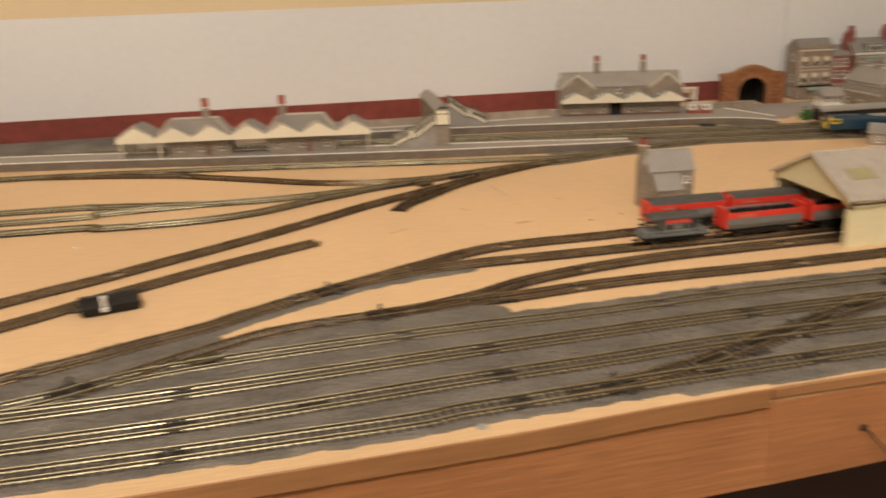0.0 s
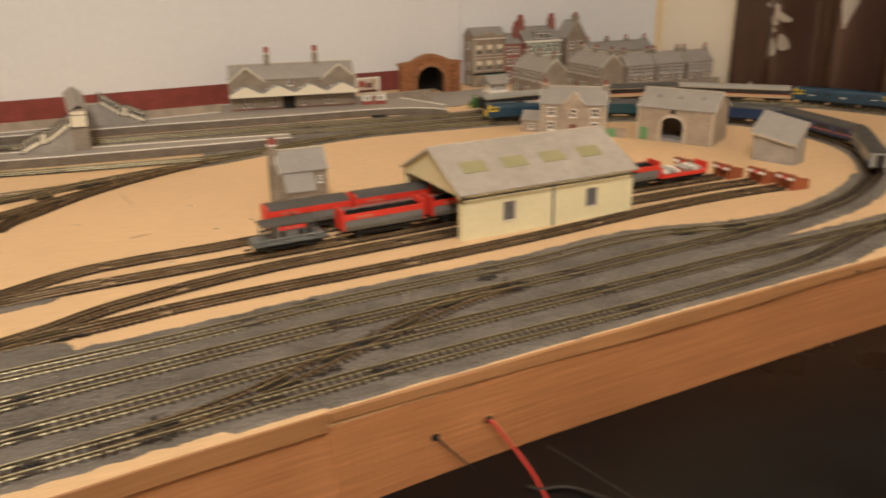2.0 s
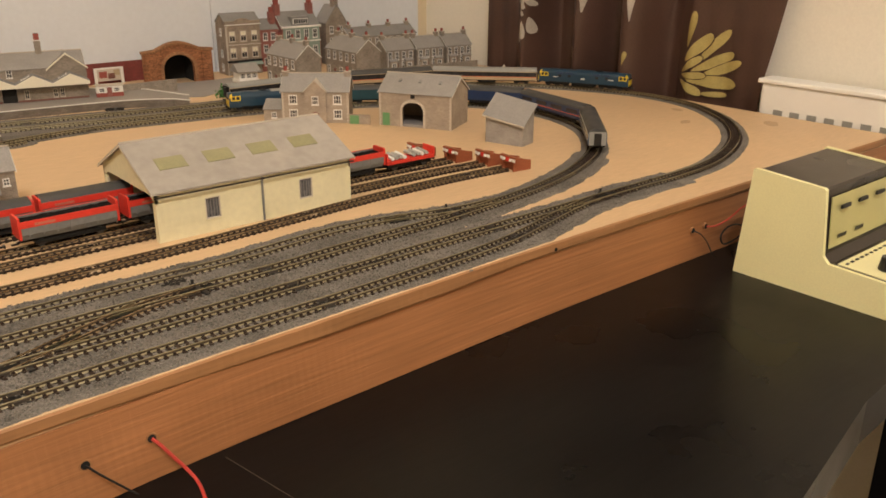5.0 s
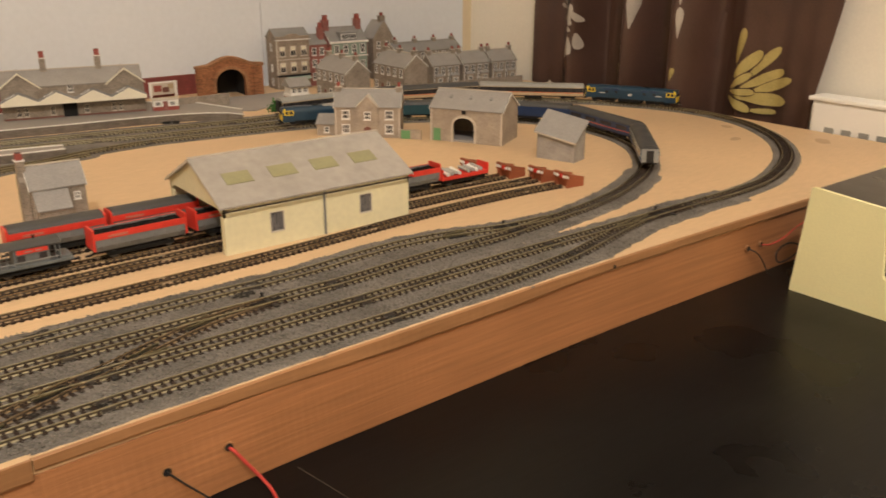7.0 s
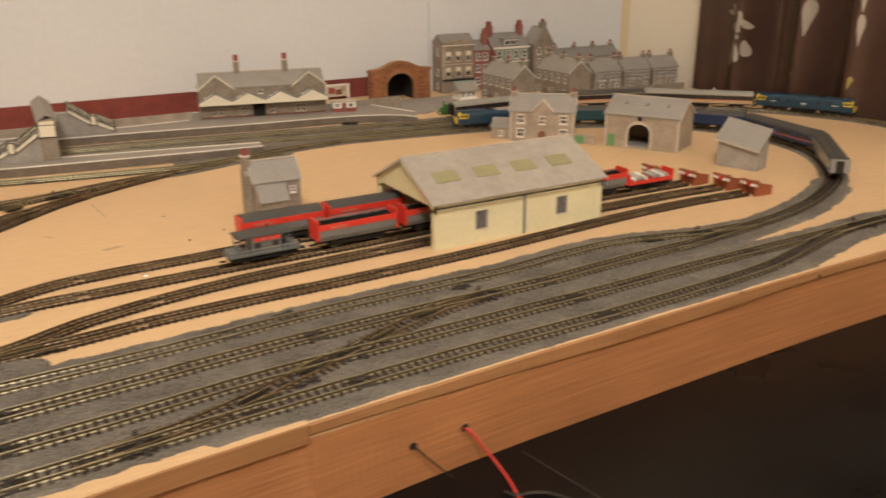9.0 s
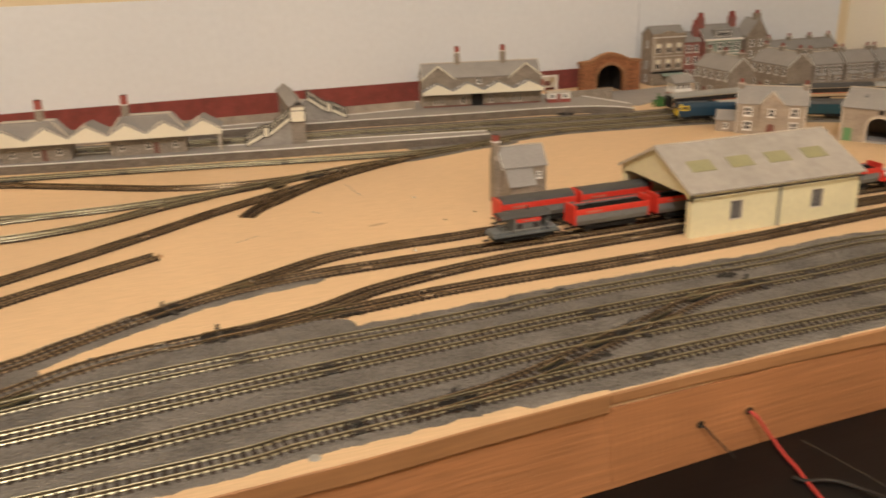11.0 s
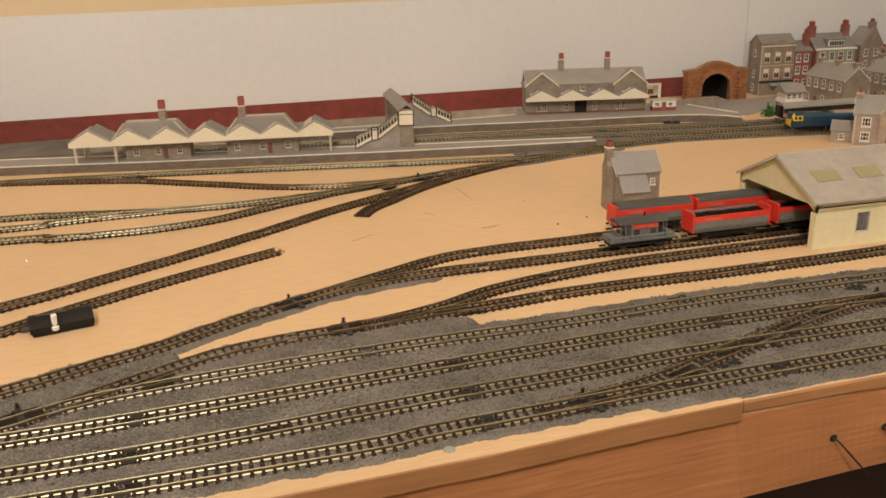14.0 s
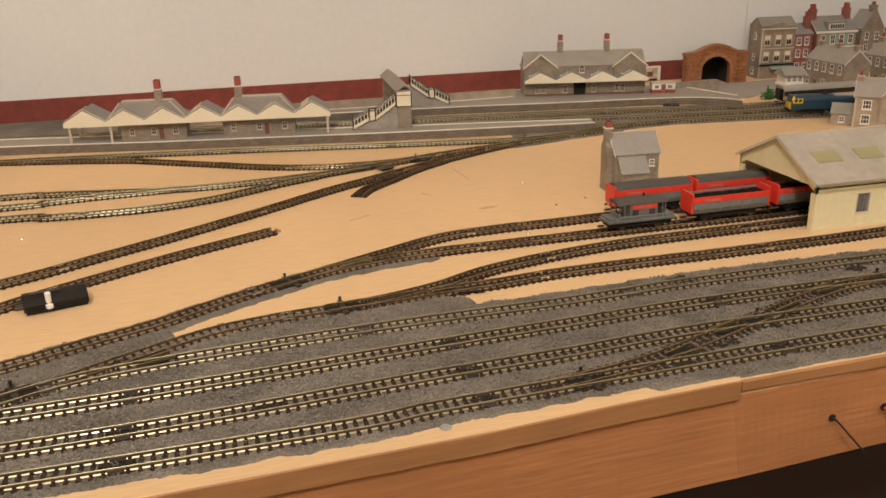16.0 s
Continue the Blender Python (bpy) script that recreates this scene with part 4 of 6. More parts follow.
for i in range(4):
    x0 = 1 + i * 42.0
    part("canopy_valance", prism(bmesh.new(), [(x0, 22), (x0 + 42, 22), (x0 + 42, 26), (x0 + 21, 37), (x0, 26)], -3.0, -2.0, "y"), "cream", st, "cream boarded valance")
    part("canopy_roof", prism(bmesh.new(), [(x0 - 0.2, 25.8), (x0 + 21, 37), (x0 + 42.2, 25.8), (x0 + 42.2, 27), (x0 + 21, 38.4), (x0 - 0.2, 27)], -2.0, 12, "y"), "slate2", st)
    bm = prism(bmesh.new(), [(x0 + 7, 30.6), (x0 + 17, 36), (x0 + 17, 36.9), (x0 + 7, 31.5)], 1, 9, "y")
    sky_ = part("skylight", bm, "white", st)
    part("skylight_pane", prism(bmesh.new(), [(x0 + 8.2, 31.9), (x0 + 15.8, 36.0), (x0 + 15.8, 37.0), (x0 + 8.2, 32.9)], 2.2, 7.8, "y"), "slate2", sky_)
for x in (20, 28, 58, 97, 129, 137):
    window(st, x, 9.55, 6, 5.4, 11, 0, 1, "quoin")
part("entrance", block(70, 86, 9.9, 14.2, 0.2, 20), "dark", st, "doorway filled in black")
# darker stone on the lower wall stands in for shade under the canopy
for x0, x1 in ((3, 69.5), (86.5, 167)):
    part("lower_wall", block(x0, x1, 9.6, 10.2, 0.1, 22), "stone3", st, "stone lower wall, darkened for the canopy's shade")
    part("plinth_panel", block(x0, x1, 9.0, 9.6, 0.1, 4.5), "darkred", st)
window(st, 81, 13.9, 33.5, 6.5, 10, 0, 1)
kiosk = thing("platform_kiosk", at(426, 747, 9.0, -14), "small red and white platform kiosk", "kiosk")
part("base_panel", block(0, 33, 0, 14, 0, 5.5), "pot", kiosk)
part("upper_panel", block(0.2, 32.8, 0.2, 13.8, 5.5, 14), "white", kiosk)
part("roof", block(-1, 34, -1, 15, 14, 15.2, 0.3), "quoin", kiosk)
for x in (6.5, 25):
    window(kiosk, x, 0.2, 6.6, 7.5, 5.5, 0, 0)
part("hatch", block(13, 19, -0.2, 0.3, 0.2, 12.5), "brick", kiosk)
hoard = thing("poster_hoarding", at(474, 897, 0, -2) @ Matrix.Diagonal((1.42, 1, 0.78, 1)), "white-framed poster hoarding against the brick paper", "hoarding")
part("frame", box(box(box(bmesh.new(), 0, 30, 0, 1.2, 28, 31), 0, 3, 0, 1.2, 0, 28), 27, 30, 0, 1.2, 0, 28), "white", hoard)
part("poster", block(3, 27, 0.4, 0.9, 6, 28), "quoin", hoard)
for x0, x1, z0, z1, mm_ in ((5, 13, 12, 24, "pot"), (14, 21, 10, 20, "darkred"), (20, 26, 16, 26, "beige")):
    part("poster_patch", block(x0, x1, 0.1, 0.45, z0, z1), mm_, hoard)

# ---------------------------------------------------------------- island platform buildings
def island(x, y, rz):
    t = thing("island_platform_building", at(x, y, 9.4, rz), "brick platform building under a cream sawtooth canopy", "station building")
    spans = (0, 46, 89, 133, 175, 216, 258, 300)
    # waiting rooms stand under part of the awning
    rooms = ((60, 133), (175, 258))
    for x0, x1 in rooms:
        part("wall", block(x0, x1, 9, 34, 0, 24), "stone", t)
        for i in range(3):
            window(t, x0 + 12 + i * (x1 - x0 - 24) / 2, 9, 6, 6, 8, 0, 1, "quoin")
        part("door", block((x0 + x1) / 2 + 6, (x0 + x1) / 2 + 11, 8.5, 9.1, 0.2, 13, 0.1), "darkred", t)
    for x0, x1 in zip(spans, spans[1:]):
        c, top = (x0 + x1) / 2, 21 + (x1 - x0) * 0.40
        part("canopy_valance", prism(bmesh.new(), [(x0, 19.5), (x1, 19.5), (x1, 24.5), (c, top - 1.5), (x0, 24.5)], 0, 0.9, "y"), "cream", t, "cream boarded valance")
        part("canopy_roof", prism(bmesh.new(), [(x0, 24.3), (c, top - 1.5), (x1, 24.3), (x1, 25.5), (c, top), (x0, 25.5)], 0.9, 44, "y"), "slate2", t)
        part("edge_flashing", prism(bmesh.new(), [(x0, 25.5), (c, top), (x1, 25.5), (x1, 26.3), (c, top + 0.9), (x0, 26.3)], 0.5, 2.0, "y"), "quoin", t)
        part("ridge_glazing", prism(bmesh.new(), [(x0 + 8, 24.4 + (top - 24) * 0.36), (c - 4, 24.4 + (top - 24) * 0.80), (c - 4, 26.3 + (top - 24) * 0.80), (x0 + 8, 26.3 + (top - 24) * 0.36)], 8, 34, "y"), "quoin", t)
    for x0 in (5, 50, 296):
        for yy in (4, 40):
            part("canopy_post", block(x0 - 1.3, x0 + 1.3, yy - 1.3, yy + 1.3, 0, 20, 0.3), "quoin", t)
    for x0, x1 in ((62, 118), (190, 244)):
        hip = prism(bmesh.new(), [(x0 - 14, 26), (x1 + 14, 26), (x1, 43), (x0, 43)], 10, 36, "y")
        lan = part("lantern_roof", hip, "slate", t)
        part("ridge_tile", block(x0, x1, 21, 25, 43, 44.2), "quoin", lan)
        for e0, e1 in (((x0 - 14.5, 26.4), (x0, 43.8)), ((x1 + 14.5, 26.4), (x1, 43.8))):
            part("hip_tile", rod(bmesh.new(), (e0[0], 9.8, e0[1]), (e1[0], 9.8, e1[1]), 0.9, 6), "quoin", lan)
    for x0 in (104, 195):
        chimney(t, x0, 23, 40, 58, 8, 8, pot=10)
    return t


island(-334, 682, -7.2)

# ---------------------------------------------------------------- footbridge
fb = thing("footbridge", at(0, 0, 9.4), "covered stone and cream footbridge with stairs to both platforms", "footbridge")


def stair(x0, y0, rz, run, h, width=15.0):
    """Stairs that climb run millimetres to the height h, on a stone block, between panelled cream sides."""
    m = at(x0, y0, 0, rz)
    def add(name, bm, material, label=""):
        ob = part(name, bm, material, fb, label)
        ob.matrix_local = m
        return ob
    knots = (0, run * 0.38, run * 0.52, run)

    def rise(x):
        return float(np.interp(x, knots, (0, h * 0.36, h * 0.36, h)))

    def band(lo, hi, y, thick):
        """A board along the flights between two heights over the steps."""
        return prism(bmesh.new(), [(x, rise(x) + lo) for x in knots] + [(x, rise(x) + hi) for x in knots[::-1]], y, y + thick, "y")

    add("stone_base", prism(bmesh.new(), [(0, 0), (run + 16, 0), (run + 16, h - 1), (run, h - 1), (knots[2], h * 0.36 - 0.6), (knots[1], h * 0.36 - 0.6), (0, 0.5)], 0.8, width - 0.8, "y"), "stone4")
    steps = bmesh.new()
    for i in range(12):
        box(steps, run * i / 12, run, 1.2, width - 1.2, max(rise(run * i / 12) - 0.2, 0), rise(run * (i + 0.6) / 12) + 0.4)
    add("stairs", steps, "platform")
    for y in (0, width - 0.8):
        add("side_panel", band(0, 4.2, y, 0.8), "cream")
        add("glazing", band(4.2, 10.2, y + 0.25, 0.3), "glass", "dark glazed side")
        add("handrail", band(10.2, 11.2, y - 0.3, 1.4), "cream")
        add("capping", band(11.2, 12.2, y - 0.5, 1.8), "browncase")
        add("skirting", band(-0.6, 0.3, y - 0.25, 1.3), "browncase")
        add("landing_panel", block(knots[1] + 0.6, knots[2] - 0.6, y - 0.12, y + 0.92, h * 0.36 + 0.4, h * 0.36 + 10.2), "cream", "plain cream landing panel")
        for x in [knots[1] * (i + 0.5) / 5 for i in range(5)] + [knots[2] + (run - knots[2]) * (i + 0.5) / 7 for i in range(7)]:
            add("glazing_bar", block(x - 0.4, x + 0.4, y, y + 0.8, rise(x) + 4.0, rise(x) + 10.4), "cream")
        for x in knots:
            add("post", block(x - 0.7, x + 0.7, y - 0.4, y + 1.2, rise(x), rise(x) + 12.4), "browncase")


stair(-10, 650, -9, 52, 28)
stair(140, 784, 172, 52, 28)
tower = part("tower", block(0, 17, 0, 16, 0, 45), "stone", fb)
tower.matrix_local = at(42, 641, 0, -9)
face = part("tower_panel", block(-0.6, 17.6, -0.8, 0, 26, 43), "cream", fb, "cream panelled landing")
face.matrix_local = at(42, 641, 0, -9)
for a in ((-0.9, 0.3, 26, 43), (16.7, 17.9, 26, 43), (-0.9, 17.9, 25.2, 26.2), (-0.9, 17.9, 38.5, 39.3)):
    part("panel_strip", block(a[0], a[1], -1.0, -0.75, a[2], a[3]), "browncase", fb).matrix_local = at(42, 641, 0, -9)
bm = prism(bmesh.new(), [(-2, 42), (8.5, 50), (19, 42), (19, 43.4), (8.5, 51.6), (-2, 43.4)], -2, 140, "y")
r_ = part("roof", bm, "slate", fb)
r_.matrix_local = at(43, 640, 0, -2.5)
sp = part("span_wall", box(box(bmesh.new(), 1, 2, 14, 130, 27, 42), 15, 16, 14, 130, 27, 42), "stone", fb)
sp.matrix_local = at(43, 640, 0, -2.5)
part("span_floor", block(1, 16, 14, 130, 26, 27.2), "stone", fb).matrix_local = at(43, 640, 0, -2.5)
part("tower", block(0, 17, 118, 134, 0, 42), "stone", fb).matrix_local = at(43, 640, 0, -2.5)

# ---------------------------------------------------------------- tunnel mouth
tm = thing("tunnel_portal", at(528, 842, 0, -5), "orange brick tunnel mouth with an arched dark opening", "tunnel")
PW, PE = 102.0, 46.0
crown = [(PW - 18 - i * (PW - 36) / 12, PE + 2 + 10.5 * math.sin(math.pi * i / 12)) for i in range(13)]
part("front_wall", prism(bmesh.new(), [(0, 0), (28, 0)] + arch(28, 74, 22, 42) + [(74, 0), (PW, 0), (PW, PE)] + crown + [(0, PE)], 0, 8, "y"), "orange", tm)
part("arch_ring", prism(bmesh.new(), arch(23.5, 78.5, 22, 46.5) + [(78.5, 0), (74, 0)] + arch(28, 74, 22, 42)[::-1] + [(28, 0), (23.5, 0)], -1.2, 0.5, "y"), "ringbrick", tm, "brown brick arch ring")
cop = [(PW + 1.5, PE - 1), (PW + 1.5, PE + 2.6)] + [(x, z + 2.4) for x, z in crown] + [(-1.5, PE + 2.6), (-1.5, PE - 1)] + [(x, z - 1.6) for x, z in crown[::-1]]
part("coping", prism(bmesh.new(), cop, -2.4, 9, "y"), "ringbrick", tm, "projecting brown brick coping")
for x0 in (2, PW - 16):
    part("buttress", block(x0, x0 + 14, -3, 0, 0, PE - 1.2, 0.4), "orange", tm)
for a in ((27, 28, 8, 46, 0, 44), (74, 75, 8, 46, 0, 44), (27, 75, 8, 46, 44, 45), (27, 75, 45, 46, 0, 44)):
    part("lining_panel", block(*a), "dark", tm, "black tunnel lining")
structure("wall_2", block(455, 545, 772, 775, 0, 18), "stone", "low grey stone wall before the tunnel mouth")

# ---------------------------------------------------------------- signal box and bush
sb = thing("signal_box", at(606, 702, 0, -6) @ Matrix.Diagonal((0.76, 0.9, 0.98, 1)), "red brick signal box with white glazed upper floor", "signal box")
part("base", block(0, 36, 0, 26, 0, 15), "brick", sb)
part("balcony", block(-2, 38, -3.5, 26, 15, 19, 0.2), "white", sb)
part("cabin", block(0.5, 35.5, 0.5, 25.5, 19, 30), "white", sb)
part("roof", prism(bmesh.new(), [(-4, 29.4), (30, 29.4), (30, 30.8), (13, 41), (-4, 30.8)], -4, 40, "x"), "slate", sb)
for x in (7, 18, 29):
    window(sb, x, 0.5, 20.5, 9, 8, 0, 2, sill=False)
for x in (10, 26):
    window(sb, x, 0, 4, 6, 8, 0, 0)
bush = thing("lichen_bush", at(578, 694), "bright green lichen bush beside the signal box", "bush")
bm = bmesh.new()
for i in range(240):
    c = Vector((random.gauss(0, 4.2), random.gauss(0, 3.4), abs(random.gauss(5, 3.6))))
    bmesh.ops.create_icosphere(bm, subdivisions=1, radius=random.uniform(0.7, 1.6), matrix=Matrix.Translation(c) @ Euler((random.random() * 6, random.random() * 6, 0)).to_matrix().to_4x4())
part("foliage", bm, "bush", bush)
part("stem", rod(bmesh.new(), (0, 0, 0), (0, 0, 5), 1.0, 6, 0.5), "soot", bush)

# ---------------------------------------------------------------- town along the back
tall = thing("tall_stone_building", at(666, 856, 0, -3) @ Matrix.Diagonal((1.12, 0.85, 0.93, 1)), "tall stone town building with ground-floor shop", "building")
part("wall", prism(bmesh.new(), [(0, 0), (44, 0), (44, 84), (22, 99), (0, 84)], 0, 51, "x"), "townstone", tall)
part("roof", prism(bmesh.new(), [(-0.5, 86), (22, 100.5), (44.5, 86), (44.5, 84.5), (22, 99), (-0.5, 84.5)], -1, 52, "x"), "slate2", tall)
part("parapet", block(-0.8, 51.8, -1.2, 3, 83, 88, 0.3), "townstone", tall)
part("cornice", block(-1.2, 52.2, -2.0, 1, 81.4, 83, 0.2), "white", tall)
part("shopfront", block(0.5, 50.5, -0.9, 0.0, 1, 21), "stone3", tall)
part("shop_fascia", block(-0.5, 51.5, -3.0, 0, 21, 24, 0.2), "dark", tall)
part("awning", prism(bmesh.new(), [(-12, 17), (0, 21.5), (0, 20.5), (-12, 16)], 14, 50, "x"), "palegreen", tall)
for z in (28, 55):
    for x in (9, 25.5, 42):
        w_ = window(tall, x, 0, z, 9.2, 17, 0, 1, "quoin")
        part("blind", block(-3.6, 3.6, -0.36, -0.1, 9.5, 16.2), "cream", w_, "cream blind")
part("pediment", prism(bmesh.new(), [(14, 88), (37, 88), (33, 91), (25.5, 92.4), (18, 91)], -1.0, 2.5, "y"), "townstone", tall)
part("string_course", block(-0.6, 51.6, -1.2, 0.3, 49, 50.4, 0.2), "quoin", tall)
for z in (29, 64):
    window(tall, 0, 22, z, 8, 12, -90, 1)
window(tall, 0, 22, 6, 8, 12, -90, 1)
quoins(tall, 0, 0, 80)

red = thing("red_brick_house", at(726, 858, 0, -3) @ Matrix.Diagonal((1.047, 1.047, 0.94, 1)), "narrow red brick town house with slate roof", "building")
body(red, 30, 40, 70, 84, "brick")
gable_roof(red, 30, 40, 70, 84, "slate2", over=0.8)
for z in (10, 32, 52):
    for x in (8, 21):
        window(red, x, 0, z, 7.6, 13, 0, 1)
chimney(red, 25, 12, 72, 99, 8, 8, 1.5, band="pot", material="brick", pot=8)

green = thing("green_stucco_house", at(762, 852, 0, -3) @ Matrix.Diagonal((1.047, 1.047, 0.94, 1)), "sea-green stucco town house with brick sides and dormer", "building")
body(green, 66, 46, 70, 94, "brick")
gable_roof(green, 66, 46, 70, 94, "slate2", over=0.5)
part("front", block(1.5, 64.5, -1.0, 0, 0.3, 70), "palegreen", green, "sea-green stucco front")
part("cornice", block(-1, 67, -3, 0.5, 70, 73, 0.2), "white", green)
part("string_course", block(-0.5, 66.5, -1.8, 0, 46, 48, 0.2), "white", green)
dorm = part("dormer", block(18, 48, 2, 20, 72, 88), "slate2", green)
part("dormer_window", block(20, 46, 1.2, 2.1, 76, 85), "white", dorm)
part("dormer_pane", block(21, 45, 0.9, 1.3, 77, 84), "glass", dorm)
for x in (21, 25, 29, 33, 37, 41, 45):
    part("glazing_bar", block(x - 0.3, x + 0.3, 0.6, 1.3, 76.5, 84.5), "white", dorm)
for z in (24, 52):
    for x in (10, 26, 41, 56):
        window(green, x, -1, z, 8.2, 15, 0, 1)
for x in (3, 60):
    chimney(green, x, 23, 84, 110, 9, 10, 1.5, band="pot", material="brick", pot=8)

tower2 = thing("stone_gable_tower", at(850, 860, 0, -2) @ Matrix.Diagonal((1.047, 1.047, 0.94, 1)), "weathered stone town house with a tall steep gable", "building")
part("wall", prism(bmesh.new(), [(0, 0), (38, 0), (38, 72), (24, 100), (18, 100), (0, 72)], 0, 34, "y"), "stone3", tower2)
part("roof", prism(bmesh.new(), [(-1.2, 71), (19, 101), (19, 103), (-1.2, 73)], -0.8, 35, "y"), "slate", tower2)
part("roof", prism(bmesh.new(), [(39.2, 71), (22, 101), (22, 103), (39.2, 73)], -0.8, 35, "y"), "slate", tower2)
chimney(tower2, 21, 8, 92, 113, 9, 9, 2.2, band="stone3", material="stone3")
for z in (34, 54):
    for x in (10, 27):
        window(tower2, x, 0, z, 7, 13, 0, 1)


def terrace(x, y, rz, w, d, eave, ridge, label, wins, side=True, wallm="stone", roofm="slate", pots=(0.12, 0.88), group="stone terraces"):
    t = thing("terraced_house", at(x, y, 0, rz), label, "house", group)
    body(t, w, d, eave, ridge, wallm)
    gable_roof(t, w, d, eave, ridge, roofm, over=1.2)
    for n in range(wins):
        c = w * (n + 0.5) / wins
        window(t, c, 0, eave - 15, 7.4, 12.5, 0, 1)
        if n % 2:
            part("door", block(c - 3, c + 3, -0.4, 0.05, 0.3, 13, 0.1), "darkred" if n % 4 == 1 else "green", t)
        else:
            window(t, c, 0, 5, 7.4, 11.5, 0, 1)
    for f in pots:
        chimney(t, w * f, d / 2, ridge - 4, ridge + 8.5, 6.5, 6.5, 1.7, band="quoin", pot=4.6)
    return t


# two rows that turn their gable ends to the tracks
terrace(688, 772, -90, 84, 42, 42, 60, "stone terrace with slate roof and red chimney pots", 5, pots=(0.05, 0.5, 0.95))
terrace(792, 772, -90, 84, 44, 42, 60, "stone terrace with slate roof and red chimney pots", 5, pots=(0.05, 0.5, 0.95))
# paired villas with bay fronts
for x, y, w in ((877, 728, 52), (935, 722, 52), (993, 716, 50)):
    t = terrace(x, y, -6, w, 40, 34, 50, "paired grey stone villa with bay windows", 4, wallm="stone", pots=(0.06, 0.94), group="bay-fronted villas")
    for bx in (0.22, 0.78):
        part("bay_window", block(w * bx - 7, w * bx + 7, -5, 0, 0.2, 17, 0.6), "stone2", t)
        part("bay_roof", prism(bmesh.new(), [(-6, 16.8), (0, 16.8), (0, 21), (-6, 17.6)], w * bx - 8, w * bx + 8, "x"), "slate", t)
        window(t, w * bx, -5, 4, 8, 10, 0, 1)
# the row against the backdrop, of which the roofs show
terrace(884, 838, -2, 136, 40, 44, 57, "dark slate-roofed terrace standing against the backdrop", 9, roofm="slate2", pots=(0.06, 0.36, 0.66, 0.95))

structure("wall_3", wall_strip([(846, 704), (900, 699), (960, 692), (1032, 682)], 2.2, 0, 11), "stone", "stone garden wall before the villas")
structure("wall_4", wall_strip([(792, 676), (860, 668), (930, 645), (990, 618), (1012, 604)], 2.4, 0, 9), "quoin", "pale stone wall beside the back road")
structure("pavement_2", ribbon([(690, 684), (792, 679), (860, 671), (930, 648), (1012, 608)], [(690, 698), (792, 698), (860, 702), (930, 690), (1034, 676)], 0, 1.0), "road", "grey card road before the terraces")
pier = thing("gate_pier", at(1014, 600), "pale stone gate pier at the end of the wall", "pier")
part("post", block(-4, 4, -4, 4, 0, 11, 0.5), "quoin", pier)
part("finial", rod(bmesh.new(), (0, 0, 11), (0, 0, 15), 3.0, 8, 0.6), "quoin", pier)


# ---------------------------------------------------------------- rolling stock
RAILTOP = 3.95


def shell(L, profile, x0=None):
    return prism(bmesh.new(), profile, -L / 2 if x0 is None else x0, L / 2 if x0 is None else x0 + L, "x")


def bogie(parent, x, length=22.0, wheelbase=14.0, axles=2):
    bm = bmesh.new()
    for y in (-6.6, 5.4):
        box(bm, x - length / 2, x + length / 2, y, y + 1.2, 2.6, 6.2, 0.3)
    box(bm, x - 3, x + 3, -5.4, 5.4, 3.2, 6.4)
    b = part("bogie", bm, "soot", parent)
    for n in range(axles):
        c = x - wheelbase / 2 + n * wheelbase / max(axles - 1, 1)
        for y in (-4.7, 4.7):
            part("wheel", rod(bmesh.new(), (c, y - 0.9, 3.1), (c, y + 0.9, 3.1), 3.1, 14), "wheel", b)
    return b


def coupling(parent, x, way):
    part("coupling", box(box(bmesh.new(), min(x, x + way * 5), max(x, x + way * 5), -0.7, 0.7, 2.8, 4.0), x + way * 4, x + way * 5.4 if way > 0 else x + way * 4 + 0.01, -2, 2, 2.6, 4.4) if way > 0 else box(bmesh.new(), x - 5, x, -0.8, 0.8, 2.8, 4.0), "black", parent)


LOCO = [(-9.1, 6.0), (9.1, 6.0), (9.3, 8), (9.2, 17), (8.5, 20.5), (6.6, 22.8), (3.2, 23.9), (0, 24.1), (-3.2, 23.9), (-6.6, 22.8), (-8.5, 20.5), (-9.2, 17), (-9.3, 8)]
COACH = [(-9.2, 6.4), (9.2, 6.4), (9.5, 9), (9.3, 18.4), (-9.3, 18.4), (-9.5, 9)]
ROOF = [(-9.35, 18.4), (9.35, 18.4), (8.9, 20.4), (7.2, 22.2), (4, 23.4), (0, 23.8), (-4, 23.4), (-7.2, 22.2), (-8.9, 20.4)]


